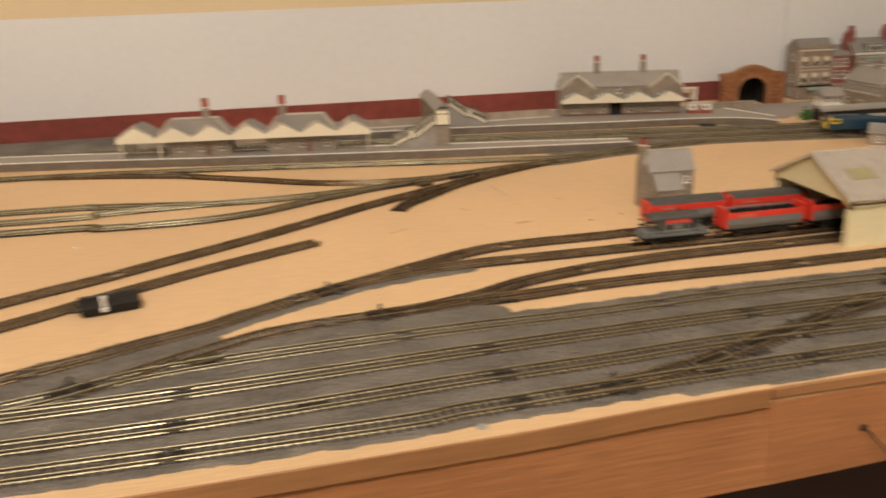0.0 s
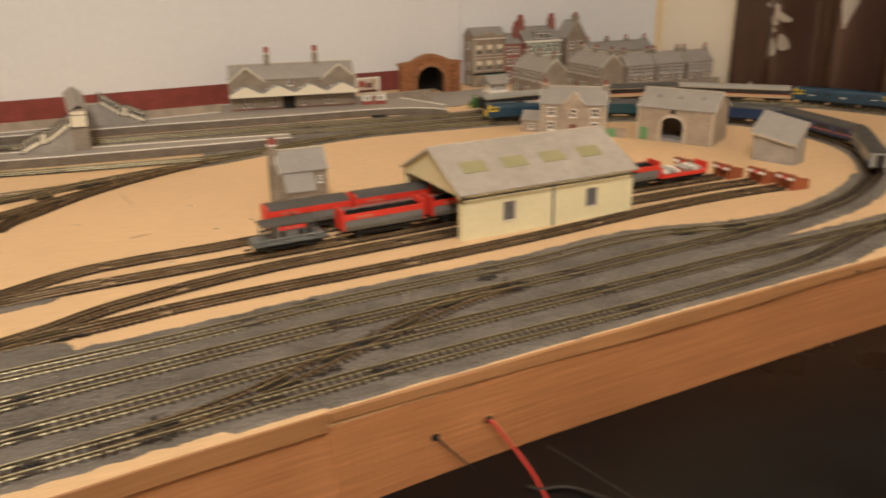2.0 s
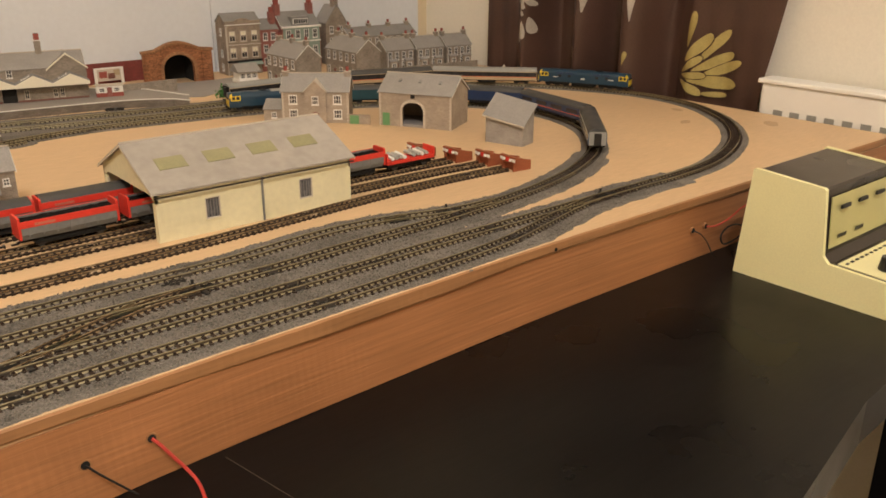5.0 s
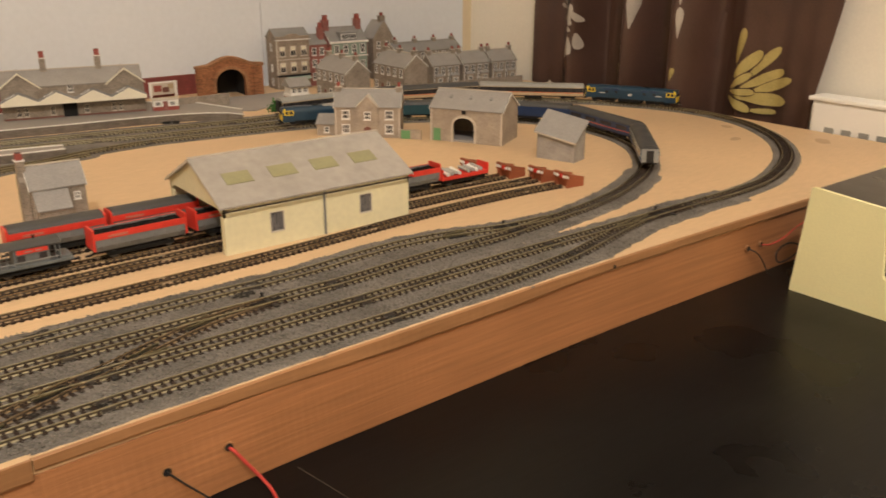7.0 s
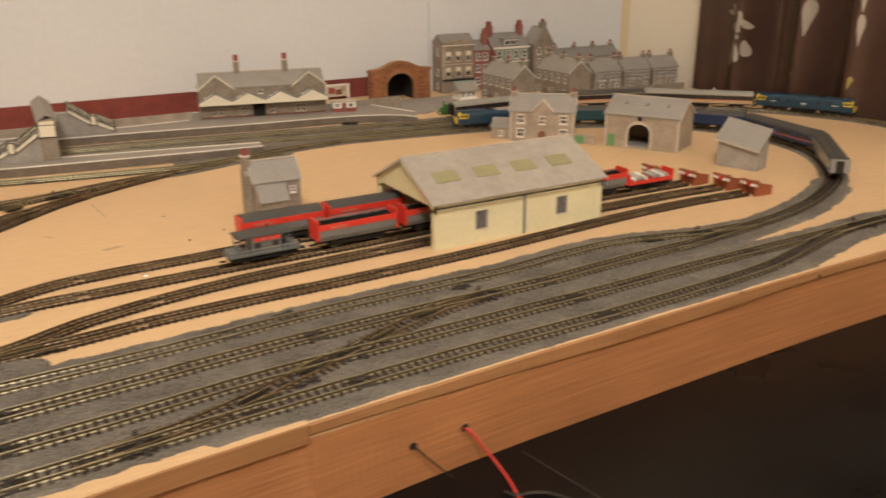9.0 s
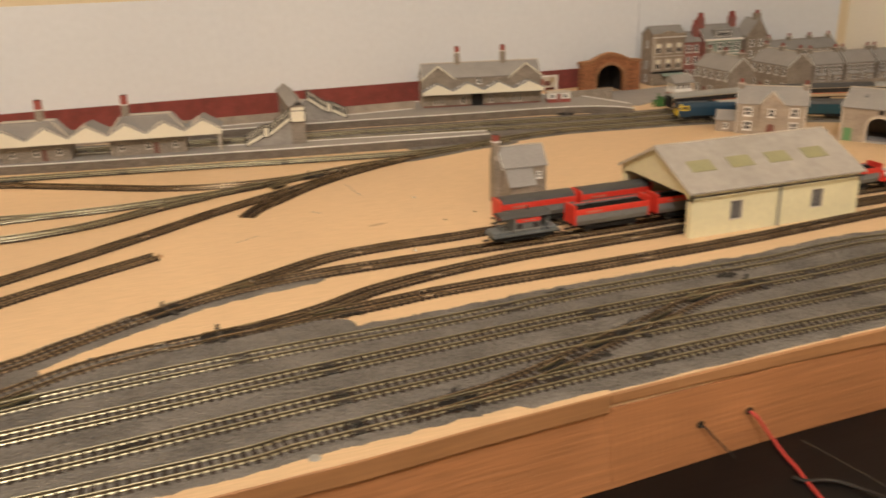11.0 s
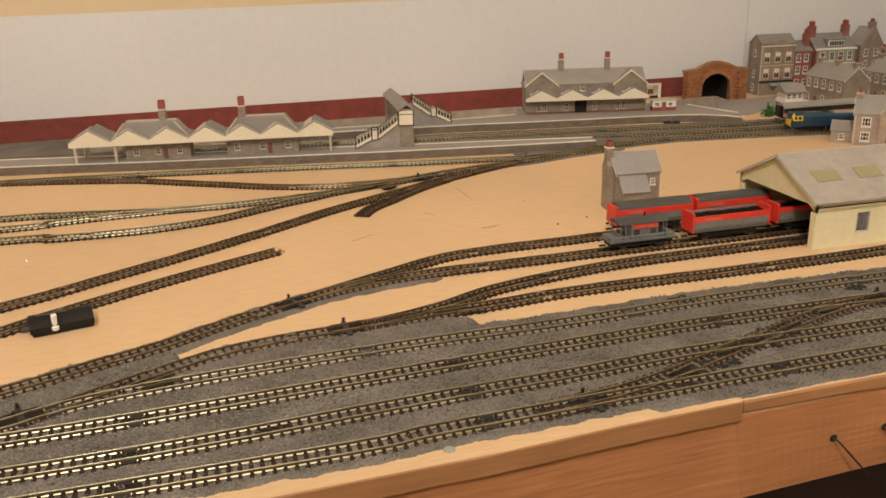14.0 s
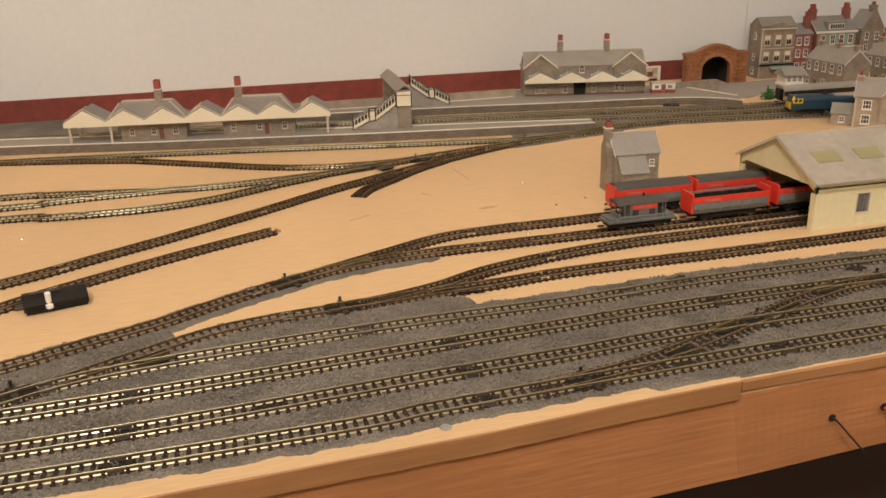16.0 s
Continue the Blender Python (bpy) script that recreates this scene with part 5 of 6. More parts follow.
def locomotive(label, roof="palegrey"):
    t = thing("diesel_locomotive", at(0, 0), label, "locomotive")
    part("body", shell(100, LOCO), "blue", t, "rail-blue body", True)
    for s_ in (-1, 1):
        x = s_ * 57.5
        cab = part("cab", shell(15, [(y * 0.985, z if z < 20 else z - 0.5) for y, z in LOCO], x - 7.5), "blue", t, "", True)
        # yellow nose, raked back at the top
        nose = prism(bmesh.new(), [(s_ * 65, 6), (s_ * 65.8, 9), (s_ * 65.6, 14.5), (s_ * 63.2, 21.5), (s_ * 61.5, 22.6), (s_ * 61.0, 22.6), (s_ * 61.0, 6)], -8.9, 8.9, "y")
        part("nose", nose, "yellow", cab, "warning-yellow nose")
        for y in (-9.35, 9.2):
            part("cab_side_panel", block(min(s_ * 51, s_ * 62.6), max(s_ * 51, s_ * 62.6), y, y + 0.15, 14.0, 20.0), "yellow", cab)
            for w0, w1 in ((52.2, 56.2), (57.4, 61.2)):
                yy = y - 0.12 if y < 0 else y + 0.12
                part("cab_window", block(min(s_ * w0, s_ * w1), max(s_ * w0, s_ * w1), yy, yy + 0.15, 15.2, 19.2), "glass", cab)
        for y0, y1 in ((-7.4, -0.6), (0.6, 7.4)):
            wb = prism(bmesh.new(), [(s_ * 65.55, 15.2), (s_ * 63.55, 20.8), (s_ * 63.85, 20.8), (s_ * 65.85, 15.2)], y0, y1, "y")
            part("windscreen", wb, "glass", cab)
        part("buffer_beam", block(min(s_ * 64, s_ * 66), max(s_ * 64, s_ * 66), -8.6, 8.6, 4.2, 6.6), "soot", t)
        for y in (-6, 6):
            part("buffer", rod(bmesh.new(), (s_ * 65.5, y, 5.4), (s_ * 68.2, y, 5.4), 1.1, 10), "soot", t)
        bogie(t, s_ * 39, 34, 26, 3)
        part("marker", block(s_ * 40 - 4, s_ * 40 + 4, -9.46, -9.28, 13.4, 14.4), "white", t)
    part("fuel_tank", block(-17, 17, -7.8, 7.8, 2.4, 6.0, 0.8), "soot", t)
    part("skirt", block(-50, 50, -9.35, 9.35, 6.0, 7.2, 0.2), "soot", t)
    part("roof_panel", shell(26, [(-6.8, 22.75), (-3.2, 24.0), (0, 24.2), (3.2, 24.0), (6.8, 22.75), (6.6, 23.1), (3.2, 24.5), (0, 24.7), (-3.2, 24.5), (-6.6, 23.1)]), roof, t, "roof panel")
    part("roof_fan", rod(bmesh.new(), (22, 0, 24.0), (22, 0, 24.7), 4.6, 16), "soot", t)
    for x in (-34, -20, 20, 34):
        part("body_window", block(x - 2, x + 2, -9.5, -9.2, 14.2, 17.4), "glass", t)
        part("grille", block(x - 5, x + 5, -9.1, -8.7, 18.4, 20.6), "bluedark", t)
    part("badge", box(box(bmesh.new(), -3, 3, -9.52, -9.25, 12.0, 12.9), -3, 3, -9.52, -9.25, 13.6, 14.5), "white", t, "white badge bars")
    coupling(t, 66, 1)
    coupling(t, -66, -1)
    return t


def coach(label, L, lower, upper=None, roof="roofgrey", stripe=None, windows=0, ends="soot"):
    """A bogie coach or van. upper: the colour of the window band; stripe: (material, z0, z1)."""
    t = thing("railway_coach", at(0, 0), label, "coach")
    part("body", shell(L, COACH), lower, t)
    part("roof", shell(L + 0.6, ROOF), roof, t, "", True)
    for s_ in (-1, 1):
        part("end_panel", block(min(s_ * L / 2, s_ * (L / 2 + 0.9)), max(s_ * L / 2, s_ * (L / 2 + 0.9)), -8.6, 8.6, 6.6, 20.4), ends, t)
        part("gangway", block(min(s_ * L / 2, s_ * (L / 2 + 3)), max(s_ * L / 2, s_ * (L / 2 + 3)), -3.6, 3.6, 7, 19), "black", t)
        bogie(t, s_ * (L / 2 - 22))
        coupling(t, s_ * (L / 2), s_)
    part("underframe", block(-L / 2 + 1, L / 2 - 1, -7.8, 7.8, 4.8, 6.4), "soot", t)
    part("battery_box", block(-16, 10, -8, 8, 2.8, 4.9, 0.4), "soot", t)
    for y in (-9.62, 9.40):
        if upper:
            part("window_band", block(-L / 2 + 0.5, L / 2 - 0.5, y, y + 0.22, 11.6, 17.6), upper, t)
        if stripe:
            part("stripe", block(-L / 2 + 0.5, L / 2 - 0.5, y - 0.05, y + 0.27, stripe[1], stripe[2]), stripe[0], t)
        for n in range(windows):
            c = -L / 2 + (n + 0.5) * L / windows
            part("window_pane", block(c - L / windows * 0.34, c + L / windows * 0.34, y - 0.1, y + 0.32, 12.6, 16.6), "glass", t)
        for c in (-L / 2 + 6, L / 2 - 6):
            part("door_line", block(c - 2.6, c + 2.6, y + 0.02, y + 0.2, 7.2, 17.8), "bluedark" if lower.startswith("blue") else lower, t)
    return t


def stand(t, key, s, half, back=False):
    """Set a vehicle on a track with its middle s along the line."""
    line, ss = PATHS[key]
    a, b = (np.array([np.interp(s + d, ss, line[:, i]) for i in (0, 1)]) for d in (-half, half))
    rz = math.degrees(math.atan2(*(b - a)[::-1]))
    t.matrix_world = at(*((a + b) / 2), RAILTOP - 0.0, rz + (180 if back else 0))


def along(key, x, ymin):
    line, ss = PATHS[key]
    ok = np.nonzero(line[:, 1] > ymin)[0]
    return ss[ok[np.argmin(abs(line[ok, 0] - x))]]


# mail train on the inner line
s = along("t3", 525, 500) - 66
loco = locomotive("rail-blue diesel locomotive with yellow ends and pale roof panel")
stand(loco, "t3", s, 39)
s -= 66 + 5
for label, L, kw in (
    ("plain blue parcels van with a grey roof", 124, dict(lower="bluegreen")),
    ("dark blue parcels van with a grey roof", 116, dict(lower="bluedark")),
    ("dark blue mail van with an orange-red stripe", 118, dict(lower="bluedark", stripe=("redstripe", 10.2, 11.0), windows=4)),
    ("blue and pale grey passenger coach", 122, dict(lower="bluedark", upper="paleblue", windows=9, ends="palegrey")),
):
    stand(coach(label, L, **kw), "t3", s - L / 2, L / 2 - 22)
    s -= L + 5

# express on the outer line, behind it
line_, ss_ = PATHS["t2"]
s = ss_[np.argmin(np.hypot(line_[:, 0] - 1012, line_[:, 1] - 405))] - 45
loco2 = locomotive("rail-blue diesel locomotive at the head of the express", "blue")
stand(loco2, "t2", s + 66, 39, True)
s += 137
for n in range(3):
    c = coach("grey-roofed express coach with a dark window band and beige lower side", 151, "beige", upper="soot", roof="palegrey" if n != 1 else "roofgrey", stripe=("redstripe", 10.6, 11.3), windows=11)
    stand(c, "t2", s + 75.5, 53)
    s += 156


# freight wagons
def hopper(L, label, covered=False, load=True):
    t = thing("hopper_wagon", at(0, 0), label, "wagon", "hopper wagons in the sidings")
    w, h = 8.6, 20.5
    side = bmesh.new()
    for y in (-1, 1):
        prism(side, [(y * 6.6, 7), (y * w, 11), (y * w, h), (y * (w - 0.9), h), (y * (w - 0.9), 11.2), (y * 6.0, 7)], -L / 2 + 1, L / 2 - 1, "x")
    part("side_panel", side, "wagongrey", t, "grey hopper side")
    for y in (-w - 0.35, w - 0.35):
        part("top_rail", block(-L / 2, L / 2, y, y + 0.7, h - 4.4, h + 0.4, 0.15), "wagonred", t, "red top band")
        part("number_panel", block(-L / 2 + 10, -L / 2 + 24, y - 0.1, y + 0.8, h - 3.4, h - 1.6), "fadedred", t)
        for x in np.linspace(-L / 2 + 6, L / 2 - 6, 7):
            part("rib", block(x - 0.45, x + 0.45, y + 0.05, y + 0.65, 9, h - 4.4), "wagongrey", t)
    for s_ in (-1, 1):
        x = s_ * L / 2
        part("end_panel", prism(bmesh.new(), [(-w, 8), (w, 8), (w, h + 2.6), (w - 2, h + 3.4), (-w + 2, h + 3.4), (-w, h + 2.6)], x - 0.8, x + 0.8, "x"), "wagonred", t, "red end panel")
        coupling(t, x, s_)
        for y in (-5.8, 5.8):
            part("buffer", rod(bmesh.new(), (x, y, 6.2), (x + s_ * 2.4, y, 6.2), 0.9, 8), "soot", t)
        for y in (-4.7, 4.7):
            part("wheel", rod(bmesh.new(), (s_ * L * 0.3, y - 0.8, 2.9), (s_ * L * 0.3, y + 0.8, 2.9), 2.9, 14), "wheel", t)
    part("underframe", box(block(-L / 2 + 1, L / 2 - 1, -5, 5, 5, 7.5), -L * 0.36, L * 0.36, -6.4, 6.4, 2.6, 5.2), "soot", t)
    part("floor", block(-L / 2 + 1, L / 2 - 1, -6.2, 6.2, 7, 8), "soot", t)
    if load and not covered:
        bm = bmesh.new()
        bmesh.ops.create_grid(bm, x_segments=26, y_segments=8, size=1)
        for v in bm.verts:
            v.co = Vector((v.co.x * (L / 2 - 1.2), v.co.y * 7.6, 19.0 + 0.8 * noise.noise(v.co * 9) + 0.5 * random.random()))
        part("coal_load", bm, "coal", t, "black coal load")
    if covered:
        part("cover", prism(bmesh.new(), [(-w - 0.2, h), (w + 0.2, h), (w - 0.6, h + 2.2), (w - 3.5, h + 4), (0, h + 4.7), (-w + 3.5, h + 4), (-w + 0.6, h + 2.2)], -L / 2 + 0.9, L / 2 - 0.9, "x"), "roofgrey", t, "dark grey roof cover", True)
    return t


def brake_van():
    t, L = thing("brake_van", at(0, 0), "grey goods brake van with red side panel and open verandas", "wagon"), 56.0
    part("footplate", block(-L / 2, L / 2, -8.6, 8.6, 6.4, 8.6, 0.3), "vangrey", t)
    for x0 in (-L / 2 + 1, L / 2 - 9):
        part("ballast_weight", block(x0, x0 + 8, -8, 8, 8.6, 10.4, 0.3), "vangrey", t)
    part("cabin", block(-10, 13, -7.4, 7.4, 8.6, 21), "vangrey", t)
    for y in (-7.8, 7.4):
        part("side_panel", block(-8, 12, y, y + 0.4, 16.6, 19.6), "wagonred", t, "red side panel")
        part("side_window", block(-8, -3, y + 0.05, y + 0.35, 11.6, 15.6), "glass", t)
        part("side_window", block(6, 11, y + 0.05, y + 0.35, 11.6, 15.6), "glass", t)
        part("lettering_bar", block(-3, 2, y - 0.1, y + 0.5, 17.6, 18.3), "palegrey", t)
        part("lettering_bar", block(4, 8, y - 0.1, y + 0.5, 17.6, 18.3), "palegrey", t)
        part("side_rail", block(-19, 19, y - 0.1, y + 0.3, 10.6, 11.2), "palegrey", t)
        for x in (-19, -14.5, 17, 19.5):
            part("veranda_post", block(x - 0.4, x + 0.4, y, y + 0.5, 8.6, 21), "vangrey", t)
    for x0 in (-19.4, 18.9):
        part("veranda_end", block(x0, x0 + 0.6, -7, 7, 8.6, 13.5), "vangrey", t)
    part("roof", prism(bmesh.new(), [(-8.6, 20.8), (8.6, 20.8), (6.6, 22.6), (3, 23.5), (-3, 23.5), (-6.6, 22.6)], -21, 21, "x"), "roofgrey", t, "", True)
    part("stove_pipe", rod(bmesh.new(), (6, 3, 22), (6, 3, 26), 0.8), "soot", t)
    part("underframe", block(-L / 2 + 2, L / 2 - 2, -6.4, 6.4, 3, 6.4), "soot", t)
    part("step_board", block(-18, 18, -8.8, 8.8, 3.4, 4.0), "soot", t)
    for x in (-15, 15):
        for y in (-4.7, 4.7):
            part("wheel", rod(bmesh.new(), (x, y - 0.8, 2.9), (x, y + 0.8, 2.9), 2.9, 14), "wheel", t)
    for s_ in (-1, 1):
        coupling(t, s_ * L / 2, s_)
    return t


def on(t, key, x, half):
    stand(t, key, along(key, x, 150), half)


on(brake_van(), "lead", 154, 20)
cov = hopper(68, "covered hopper wagon, grey with red ends and top band", True)
on(cov, "siding_a", 179, 22)
c2 = copy_thing(cov, Matrix.Identity(4))
on(c2, "siding_a", 255, 22)
hop = hopper(68, "grey and red hopper wagon loaded with coal")
on(hop, "lead", 228, 22)
for x in (303, 378, 473):
    on(copy_thing(hop, Matrix.Identity(4)), "lead", x, 22)

flat = thing("flat_wagon", at(0, 0), "bright red flat wagon carrying pale grey pipes", "wagon")
part("deck", block(-27, 27, -8.4, 8.4, 6.6, 10, 0.3), "wagonred", flat)
part("underframe", block(-25, 25, -6, 6, 3, 6.6), "soot", flat)
for s_ in (-1, 1):
    part("bulkhead", block(min(s_ * 26, s_ * 27.4), max(s_ * 26, s_ * 27.4), -8.4, 8.4, 10, 17), "wagonred", flat)
    coupling(flat, s_ * 27, s_)
    for y in (-4.7, 4.7):
        part("wheel", rod(bmesh.new(), (s_ * 17, y - 0.8, 2.9), (s_ * 17, y + 0.8, 2.9), 2.9, 14), "wheel", flat)
for n, x in enumerate((-21, -16.5, -12, -7.5, 3, 8, 13, 18)):
    part("pipe", rod(bmesh.new(), (x, -9.0, 12 + 0.5 * (n % 3)), (x + 2, 9.0, 12.3 + 0.5 * (n % 2)), 1.7, 12), "enamel" if n % 3 == 0 else "pipegrey", flat, "", True)
on(flat, "lead", 537, 17)


def buffer_stop(x, y, rz):
    t = thing("buffer_stop", at(x, y, 0, rz), "rust-red buffer stop with a white-marked beam", "buffer stop", "buffer stops at the siding ends")
    for s_ in (-1, 1):
        part("side_frame", prism(bmesh.new(), [(-1, 0), (20, 0), (20, 9), (2, 13), (-1, 13)], s_ * 8.4 - 0.9, s_ * 8.4 + 0.9, "y"), "buffer", t)
        part("buffer_head", rod(bmesh.new(), (-2.6, s_ * 4.7, 10.5), (-0.6, s_ * 4.7, 10.5), 1.4, 10), "white", t)
    part("beam", block(-0.8, 2.6, -11.5, 11.5, 7.4, 14, 0.4), "buffer", t)
    part("fill_panel", prism(bmesh.new(), [(2.7, 0), (19, 0), (19, 8), (2.7, 11)], -7.4, 7.4, "y"), "buffer", t)
    part("red_plate", block(-1.1, -0.8, -2.4, 2.4, 8.6, 12.6), "bufferred", t)
    for s_ in (-1, 1):
        part("white_plate", block(-1.15, -0.8, min(s_ * 6.6, s_ * 11), max(s_ * 6.6, s_ * 11), 9.2, 12), "white", t)


for spot in ((574, 271, 0), (592, 236, 0), (608, 207, -3), (614, 178, -5)):
    buffer_stop(*spot)

# black point motor with a white lever beside the stub track
pm = thing("point_motor", at(-268, 212, 0, 14), "flat black point motor housing with a white lever knob", "point motor")
part("base", block(-18, 19, -9, 9, 0, 4, 1.2), "soot", pm)
part("cover", prism(bmesh.new(), [(-9.4, 2.6), (9, 2.6), (9.4, 7), (6, 10.4), (0, 11.4), (-6.5, 10), (-9.8, 6.4)], -19, 19.5, "x"), "soot", pm, "rounded black cover", True)
part("lever", rod(rod(bmesh.new(), (-4, -8, 5), (-4, -9.6, 13.5), 1.7, 10, 1.9), (-4, -9.4, 3.6), (-4, -9.9, 6), 2.3, 10), "whiteplug", pm, "white lever knob", True)
part("slot_plate", block(-14, 4, -2, 2, 11, 11.6), "black", pm)
part("slide", block(-24, -14, 3, 12, 0.4, 2.2, 0.2), "joiner", pm)

# track ends: bright clip at the stub
part_end = thing("rail_stop", at(-120, 321, 0, 27), "small tan stop at the end of the stub track", "rail stop")
part("bar", block(0, 1.6, -4, 4, 0, 2.2, 0.4), "knot", part_end)

# ---------------------------------------------------------------- curtain
FOLDS = ((160, 1080), (200, 1078), (250, 1086), (300, 1076), (322, 1088), (334, 1101), (356, 1101), (366, 1060), (378, 1034), (392, 1034), (406, 1060), (416, 1100), (450, 1101), (460, 1060), (468, 1034), (480, 1036), (492, 1060), (504, 1100), (564, 1100), (573, 1056), (580, 1034), (592, 1038), (604, 1066), (640, 1078), (705, 1070))


def fold(y):
    """How far the cloth hangs from the wall along its width."""
    near = [np.interp(y + d, [f[0] for f in FOLDS], [f[1] for f in FOLDS]) for d in (-6, -4, -2, 0, 2, 4, 6)]
    return float(np.mean(near)) + 1.2 * math.sin(y / 5.6 + 1.3)


bm, rows = bmesh.new(), []
ys = np.linspace(0, 1, 330)
for off in (0, 1.6):
    grid = []
    for z in (-320, -160, -40, 0, 40, 80, 130, 200, 300, 450, 620):
        hem = 171 + 0.17 * (150 - min(max(z, 20), 300))
        across = [hem + (700 - hem) * f for f in ys]
        grid.append([bm.verts.new((fold(y) + off + 1.6 * noise.noise((y * 0.02, z * 0.012, 5)), y, z)) for y in across])
    for u, v in zip(grid, grid[1:]):
        for i in range(len(ys) - 1):
            bm.faces.new((u[i], u[i + 1], v[i + 1], v[i]))
    rows.append(grid)
for a, b in ((0, 0), (-1, -1)):
    for i in range(len(ys) - 1):
        bm.faces.new((rows[0][a][i], rows[0][a][i + 1], rows[1][b][i + 1], rows[1][b][i]))
curtain = part("curtain", bm, "curtain", None, "", True)
tagged(curtain, "dark brown curtain with gold and silver flower petals", "curtain")


def petal(y, z, angle, length, width, material):
    """A pointed oval of cloth that follows the folds."""
    bm = bmesh.new()
    n, rows_ = 22, []
    for i in range(n + 1):
        w = i / n
        u = 0.17 + 0.83 * w
        half = width * min(1.0, 0.12 + 1.35 * w) * (1.0 if w < 0.7 else math.sqrt(max(1 - ((w - 0.7) / 0.302) ** 2, 0)))
        row = []
        for f in (-1, -0.5, 0, 0.5, 1):
            py = y - math.cos(angle) * length * u + math.sin(angle) * half * f
            pz = z + math.sin(angle) * length * u + math.cos(angle) * half * f
            qx = fold(py) + 1.6 * noise.noise((py * 0.02, pz * 0.012, 5)) - 1.3
            row.append(bm.verts.new((qx, py, pz)))
        rows_.append(row)
    for u, v in zip(rows_, rows_[1:]):
        for i in range(4):
            bm.faces.new((u[i], u[i + 1], v[i + 1], v[i]))
    part("petal", bm, material, curtain, "gold cloth petal" if material == "gold" else "silver petal-shaped patch", True)


def blade(base, tip, width, lift, material="gold"):
    """A rounded petal of the large flower from its base to its tip, laid over the ones below it."""
    bm, rows_ = bmesh.new(), []
    (y0, z0), (y1, z1) = base, tip
    run = math.hypot(y1 - y0, z1 - z0)
    uy, uz = (y1 - y0) / run, (z1 - z0) / run
    for i in range(25):
        w = i / 24
        half = 1.08 * width * (max(4 * w * (1 - w), 0) ** 0.5) * (0.55 + 0.6 * w) * 0.95
        row = []
        for f in (-1, -0.5, 0, 0.5, 1):
            py, pz = y0 + uy * run * w - uz * half * f, z0 + uz * run * w + uy * half * f
            row.append(bm.verts.new((fold(py) + 1.6 * noise.noise((py * 0.02, pz * 0.012, 5)) - lift, py, pz)))
        rows_.append(row)
    for u, v in zip(rows_, rows_[1:]):
        for i in range(4):
            bm.faces.new((u[i], u[i + 1], v[i + 1], v[i]))
    part("petal", bm, material, curtain, "silver petal-shaped patch" if material == "silver" else "gold cloth petal", True)


level_ = 1.0
for base, tip, width in (((296, 68), (286, 116), 7), ((278, 50), (236, 95), 7), ((284, 38), (226, 66), 7.5), ((276, 30), (213, 57), 7), ((293, 27), (218, 27), 9), ((272, 10), (231, 12), 4), ((298, 50), (258, 88), 8.5), ((304, 35), (270, 58), 5.5), ((304, 31), (262, 34), 5), ((306, 24), (266, 9), 6.5)):
    base, tip = ((-370 + (y + 370) * 1.019, 218 + (z - 218) * 1.019) for y, z in (base, tip))
    level_ += 0.3
    blade(base, (tip[0] - 1.0, tip[1] + 0.4), width + 1.3, level_, "curtain")
    blade(base, tip, width, level_ + 0.25)
for base, tip, width in (((584, 82), (583, 54), 4.0), ((577, 88), (575, 62), 3.4), ((596, 120), (581, 100), 4.2), ((582, 122), (574, 104), 3.4), ((600, 124), (618, 106), 3.4), ((590, 100), (582, 90), 3.0)):
    blade(base, tip, width, 1.4, "silver")
# the long thin silver ones run upright along the fold crests as pale streaks
for y, z, spread_, mm_, size in ((618, 92, (260, 284), "silver", 50), (606, 86, (270,), "silver", 28), (615, 92, (60, 90, 120), "silver", 20), (620, 120, (20, 60, 120, 160), "silver", 22), (583, 92, (90,), "silver", 40), (481, 34, (85,), "gold", 20), (468, 92, (88,), "silver", 62), (384, 34, (80,), "gold", 22), (391, 4, (95,), "gold", 20), (378, 88, (90,), "silver", 50), (378, 134, (90,), "silver", 40), (283, 150, (60, 90, 120), "silver", 30)):
    for a in spread_:
        petal(y, z, radians(a), size, size * (0.08 if size > 30 else 0.15), mm_)

# ---------------------------------------------------------------- white storage heater by the wall
heat = thing("storage_heater", at(0, 0), "white enamelled wall heater with slotted top grille", "heater")
part("case", block(1058, 1090, -420, 181, -340, 36, 4), "enamel", heat)
part("top_cover", block(1055, 1090, -424, 185, 36, 41.5, 1.5), "enamel", heat)
for n in range(26):
    y = 160 - n * 22
    part("slot", block(1057.2, 1058.2, y - 12, y, -2, 5), "palegrey", heat)

# ---------------------------------------------------------------- controller box on the table
cx0, cx1 = 686.0, 806.0
ctl = thing("train_controller", at(0, 0), "pale yellow and brown console controller standing on the table", "controller")
side = [(-25, TABLE), (-32, 32.6), (-33.5, 33.4), (-91.5, 29.4), (-93.4, 28), (-99, -24), (-104, -29), (-175, -32), (-180, -35), (-182, TABLE)]
for x0 in (cx0, cx1 - 4):
    part("side_cheek", prism(bmesh.new(), side, x0, x0 + 4, "x"), "yellowcase", ctl, "pale yellow side cheek")
inner_ = [(-27, TABLE + 1), (-33.5, 31.4), (-35, 32.2), (-90, 28.4), (-92, 27), (-97.5, -24), (-103.5, -30.2), (-174, -33.2), (-178.5, -36), (-180, TABLE + 1)]
part("case", prism(bmesh.new(), inner_, cx0 + 4.02, cx1 - 4.02, "x"), "browncase", ctl, "dark brown case")
part("front_panel", prism(bmesh.new(), [(-93.9, 21), (-97.6, -20), (-98.4, -20), (-94.7, 21)], cx0 + 10, cx1 - 10, "x"), "panel", ctl, "olive yellow meter panel")
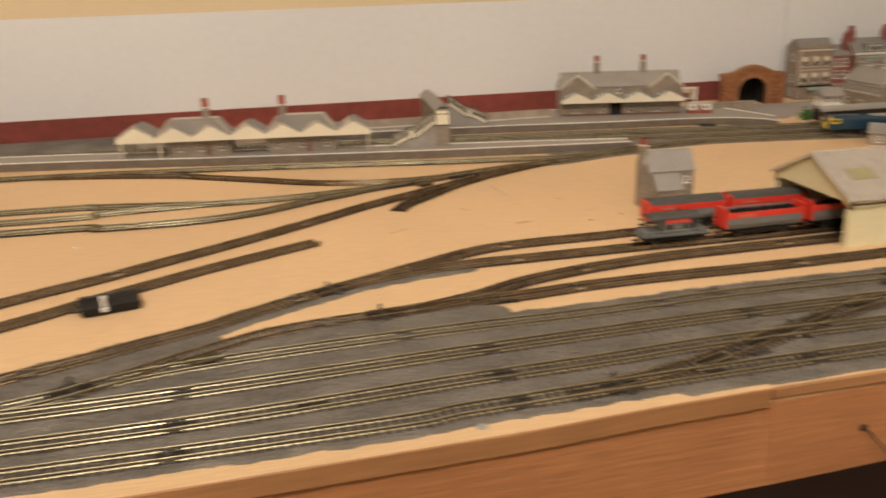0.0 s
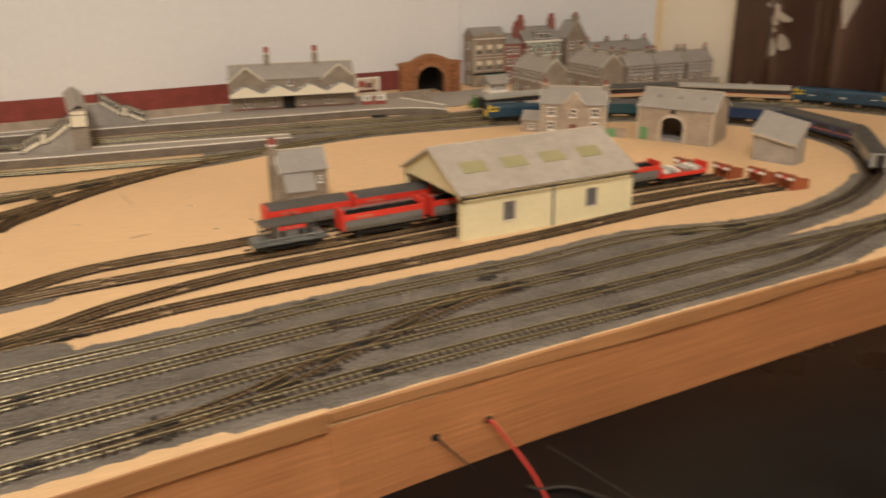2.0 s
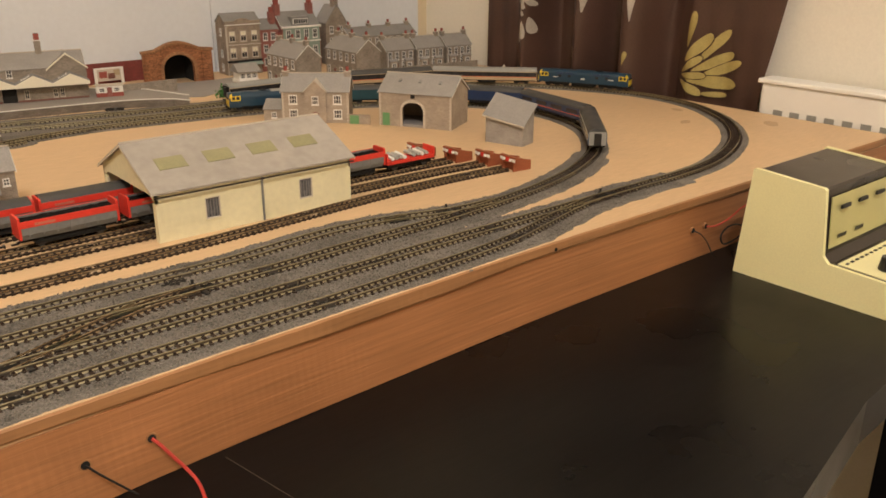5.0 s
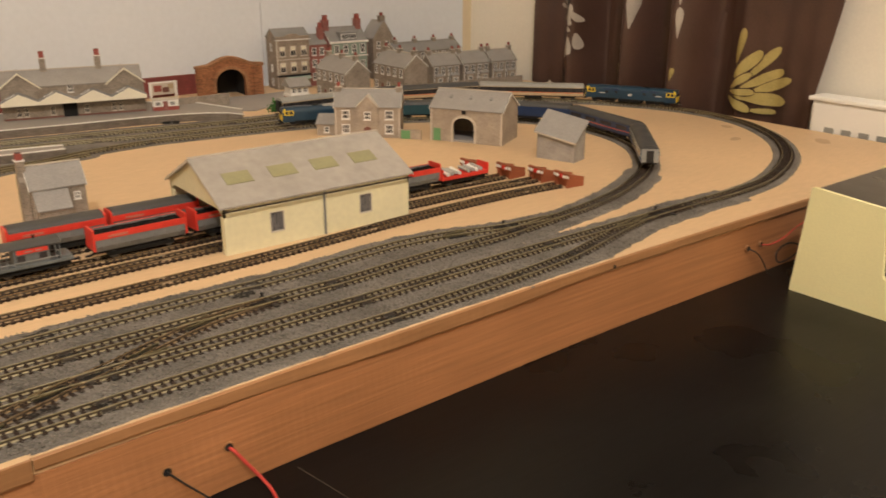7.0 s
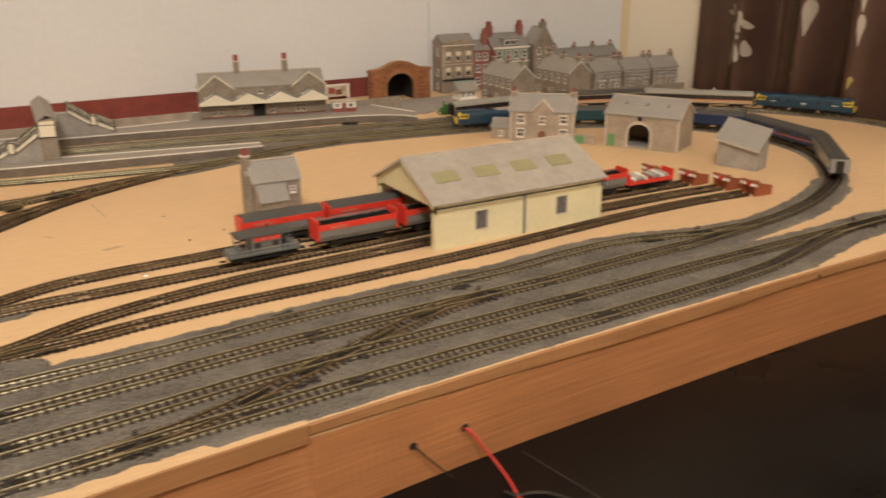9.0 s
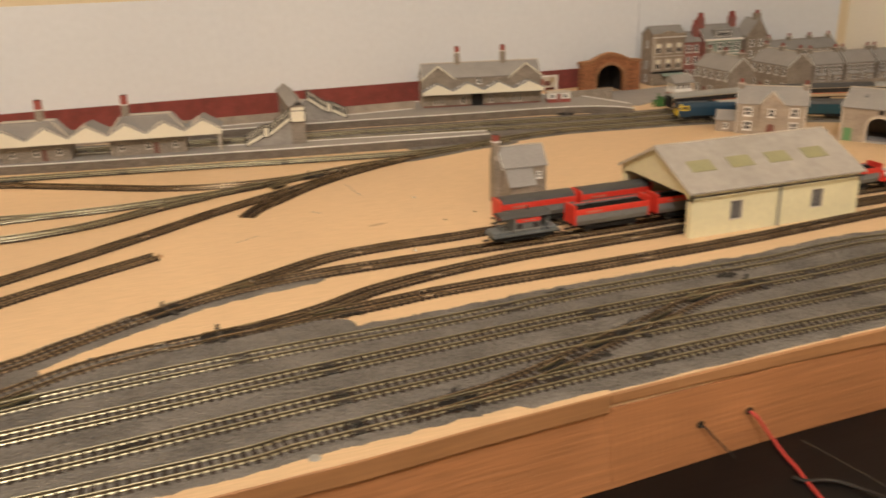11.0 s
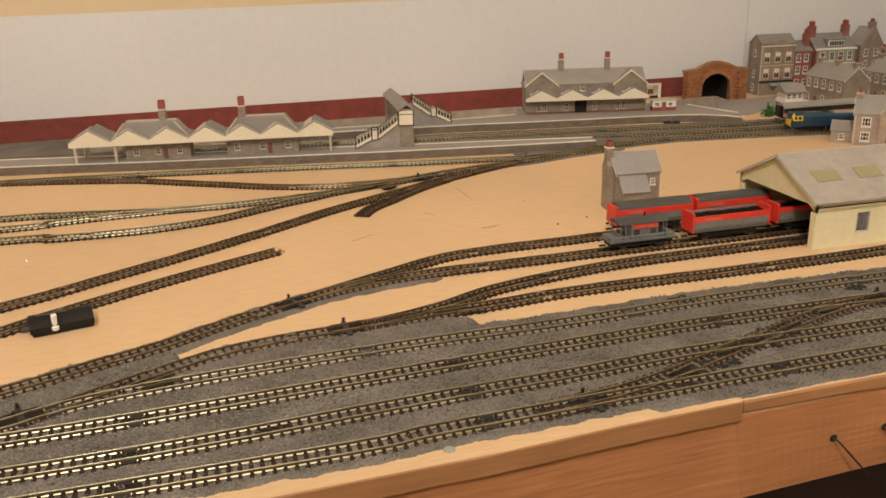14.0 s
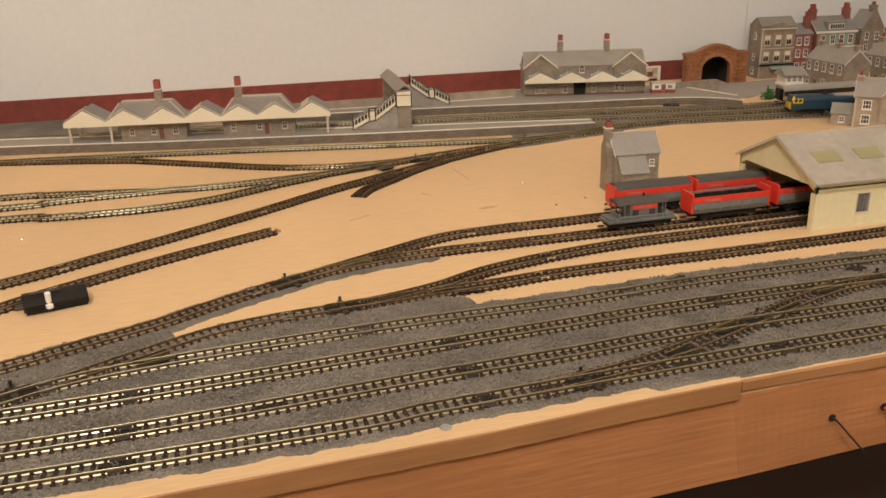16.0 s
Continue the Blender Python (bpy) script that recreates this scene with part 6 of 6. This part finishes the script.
part("control_deck", prism(bmesh.new(), [(-108, -29.9), (-170, -32.6), (-170, -31.9), (-108, -29.2)], cx0 + 8, cx1 - 8, "x"), "yellowcase", ctl)
for x in (715, 746, 777):
    part("knob", rod(bmesh.new(), (x, -138, -30), (x, -138, -20), 8, 20, 6.5), "black", ctl, "black control knob", True)
for x, z in ((706, 12), (735, 12), (765, 12), (706, -12), (735, -12)):
    part("label_bar", block(x, x + 14, -99.2 + (z - 12) * 0.0, -98.2 + z * 0.06, z - 1, z + 2), "black", ctl)
for x in np.arange(698, 796, 8):
    part("legend_bar", block(x, x + 3.5, -114, -112, -29.4, -28.8), "black", ctl)

# ---------------------------------------------------------------- wires and fittings on the front
def wire(name, points, r, material, label):
    p = [Vector(q) for q in points]
    out = []
    ext = [2 * p[0] - p[1], *p, 2 * p[-1] - p[-2]]
    for i in range(1, len(ext) - 2):
        for t in np.arange(8) / 8:
            a, b, c, d = ext[i - 1 : i + 3]
            out.append(0.5 * (2 * b + (c - a) * t + (2 * a - 5 * b + 4 * c - d) * t**2 + (3 * b - a - 3 * c + d) * t**3))
    out.append(p[-1])
    return tagged(part(name, tube(out, r), material, None, "", True), label, "wire")


def eyelet(x, z):
    t = thing("drilled_hole", at(x, edge_line(x) + 0.4, z), "small dark hole drilled in the pine fascia", "hole", "wire holes in the fascia")
    # a solid black plug stands in for the shade inside the hole
    part("bore", rod(bmesh.new(), (0, -0.75, 0), (0, 2, 0), 2.3, 14), "dark", t)
    part("rim", rod(bmesh.new(), (0, -0.68, 0), (0, 1, 0), 3.0, 14), "strip", t)


part("bore", rod(bmesh.new(), (502, edge_line(502) - 0.4, -6), (502, edge_line(502) + 1, -6), 1.5, 10), "dark", layout).matrix_local = at(0, 0, -TABLE)
for x, z in ((157, -33.5), (191, -33), (676, -30), (695, -30)):
    eyelet(x, z)
wire("black_wire", [(157, 2, -33.5), (158.5, -1, -34.5), (164, -2.5, -41), (171, -3.5, -49), (178, -4, -57)], 0.6, "black", "thin black wire out of the fascia")
wire("red_wire", [(191, 3, -33), (193, -1, -35), (198, -4, -43), (203, -7, -51), (206, -12, -56.8), (204, -24, -57.4), (200, -38, -57.4), (196, -54, -57.4)], 1.0, "redwire", "thin red wire hanging from the fascia")
wire("black_cable", [(196, -30, -57), (200, -36, -57), (208, -38, -57), (216, -43, -57), (222, -54, -56.5), (225, -64, -55), (227, -70, -54)], 1.1, "black", "black cable lying on the table")
wire("black_wire", [(676, 10, -30), (680, 5, -33), (688, 3, -42), (696, 2, -54), (700, 0, -57.4)], 0.55, "black", "thin black wire out of the fascia")
wire("red_wire", [(695, 10, -30), (703, 6, -30), (716, 2, -25), (730, 0, -18), (742, -2, -14)], 0.6, "redwire", "red wire leading behind the controller")
wire("black_cable", [(738, 0, -36), (728, 2, -33), (716, 3, -34), (708, 3, -40), (712, 2, -48), (724, 0, -47), (736, -2, -42)], 0.8, "black", "coiled black cable behind the controller")
plug = thing("mains_plug", at(220, -84, TABLE, 30), "white moulded plug on the dark table", "plug")
part("shell", block(-7.5, 7.5, -14, 9, 0, 11, 3.6), "whiteplug", plug, "", True)
part("cord_grip", rod(bmesh.new(), (0, 8, 5.4), (0, 15, 4.6), 2.8, 10, 1.8), "whiteplug", plug, "", True)
for x in (-4.5, 4.5):
    part("pin", block(x - 1.2, x + 1.2, -24, -13, 5, 7), "steel", plug)
# faint scratch on the tabletop
for pts in ([(228, -1, TABLE + 0.2), (233, -28, TABLE + 0.2), (240, -67, TABLE + 0.2)],):
    wire("clear_thread", pts, 0.25, "joiner", "thin grey thread lying on the table")
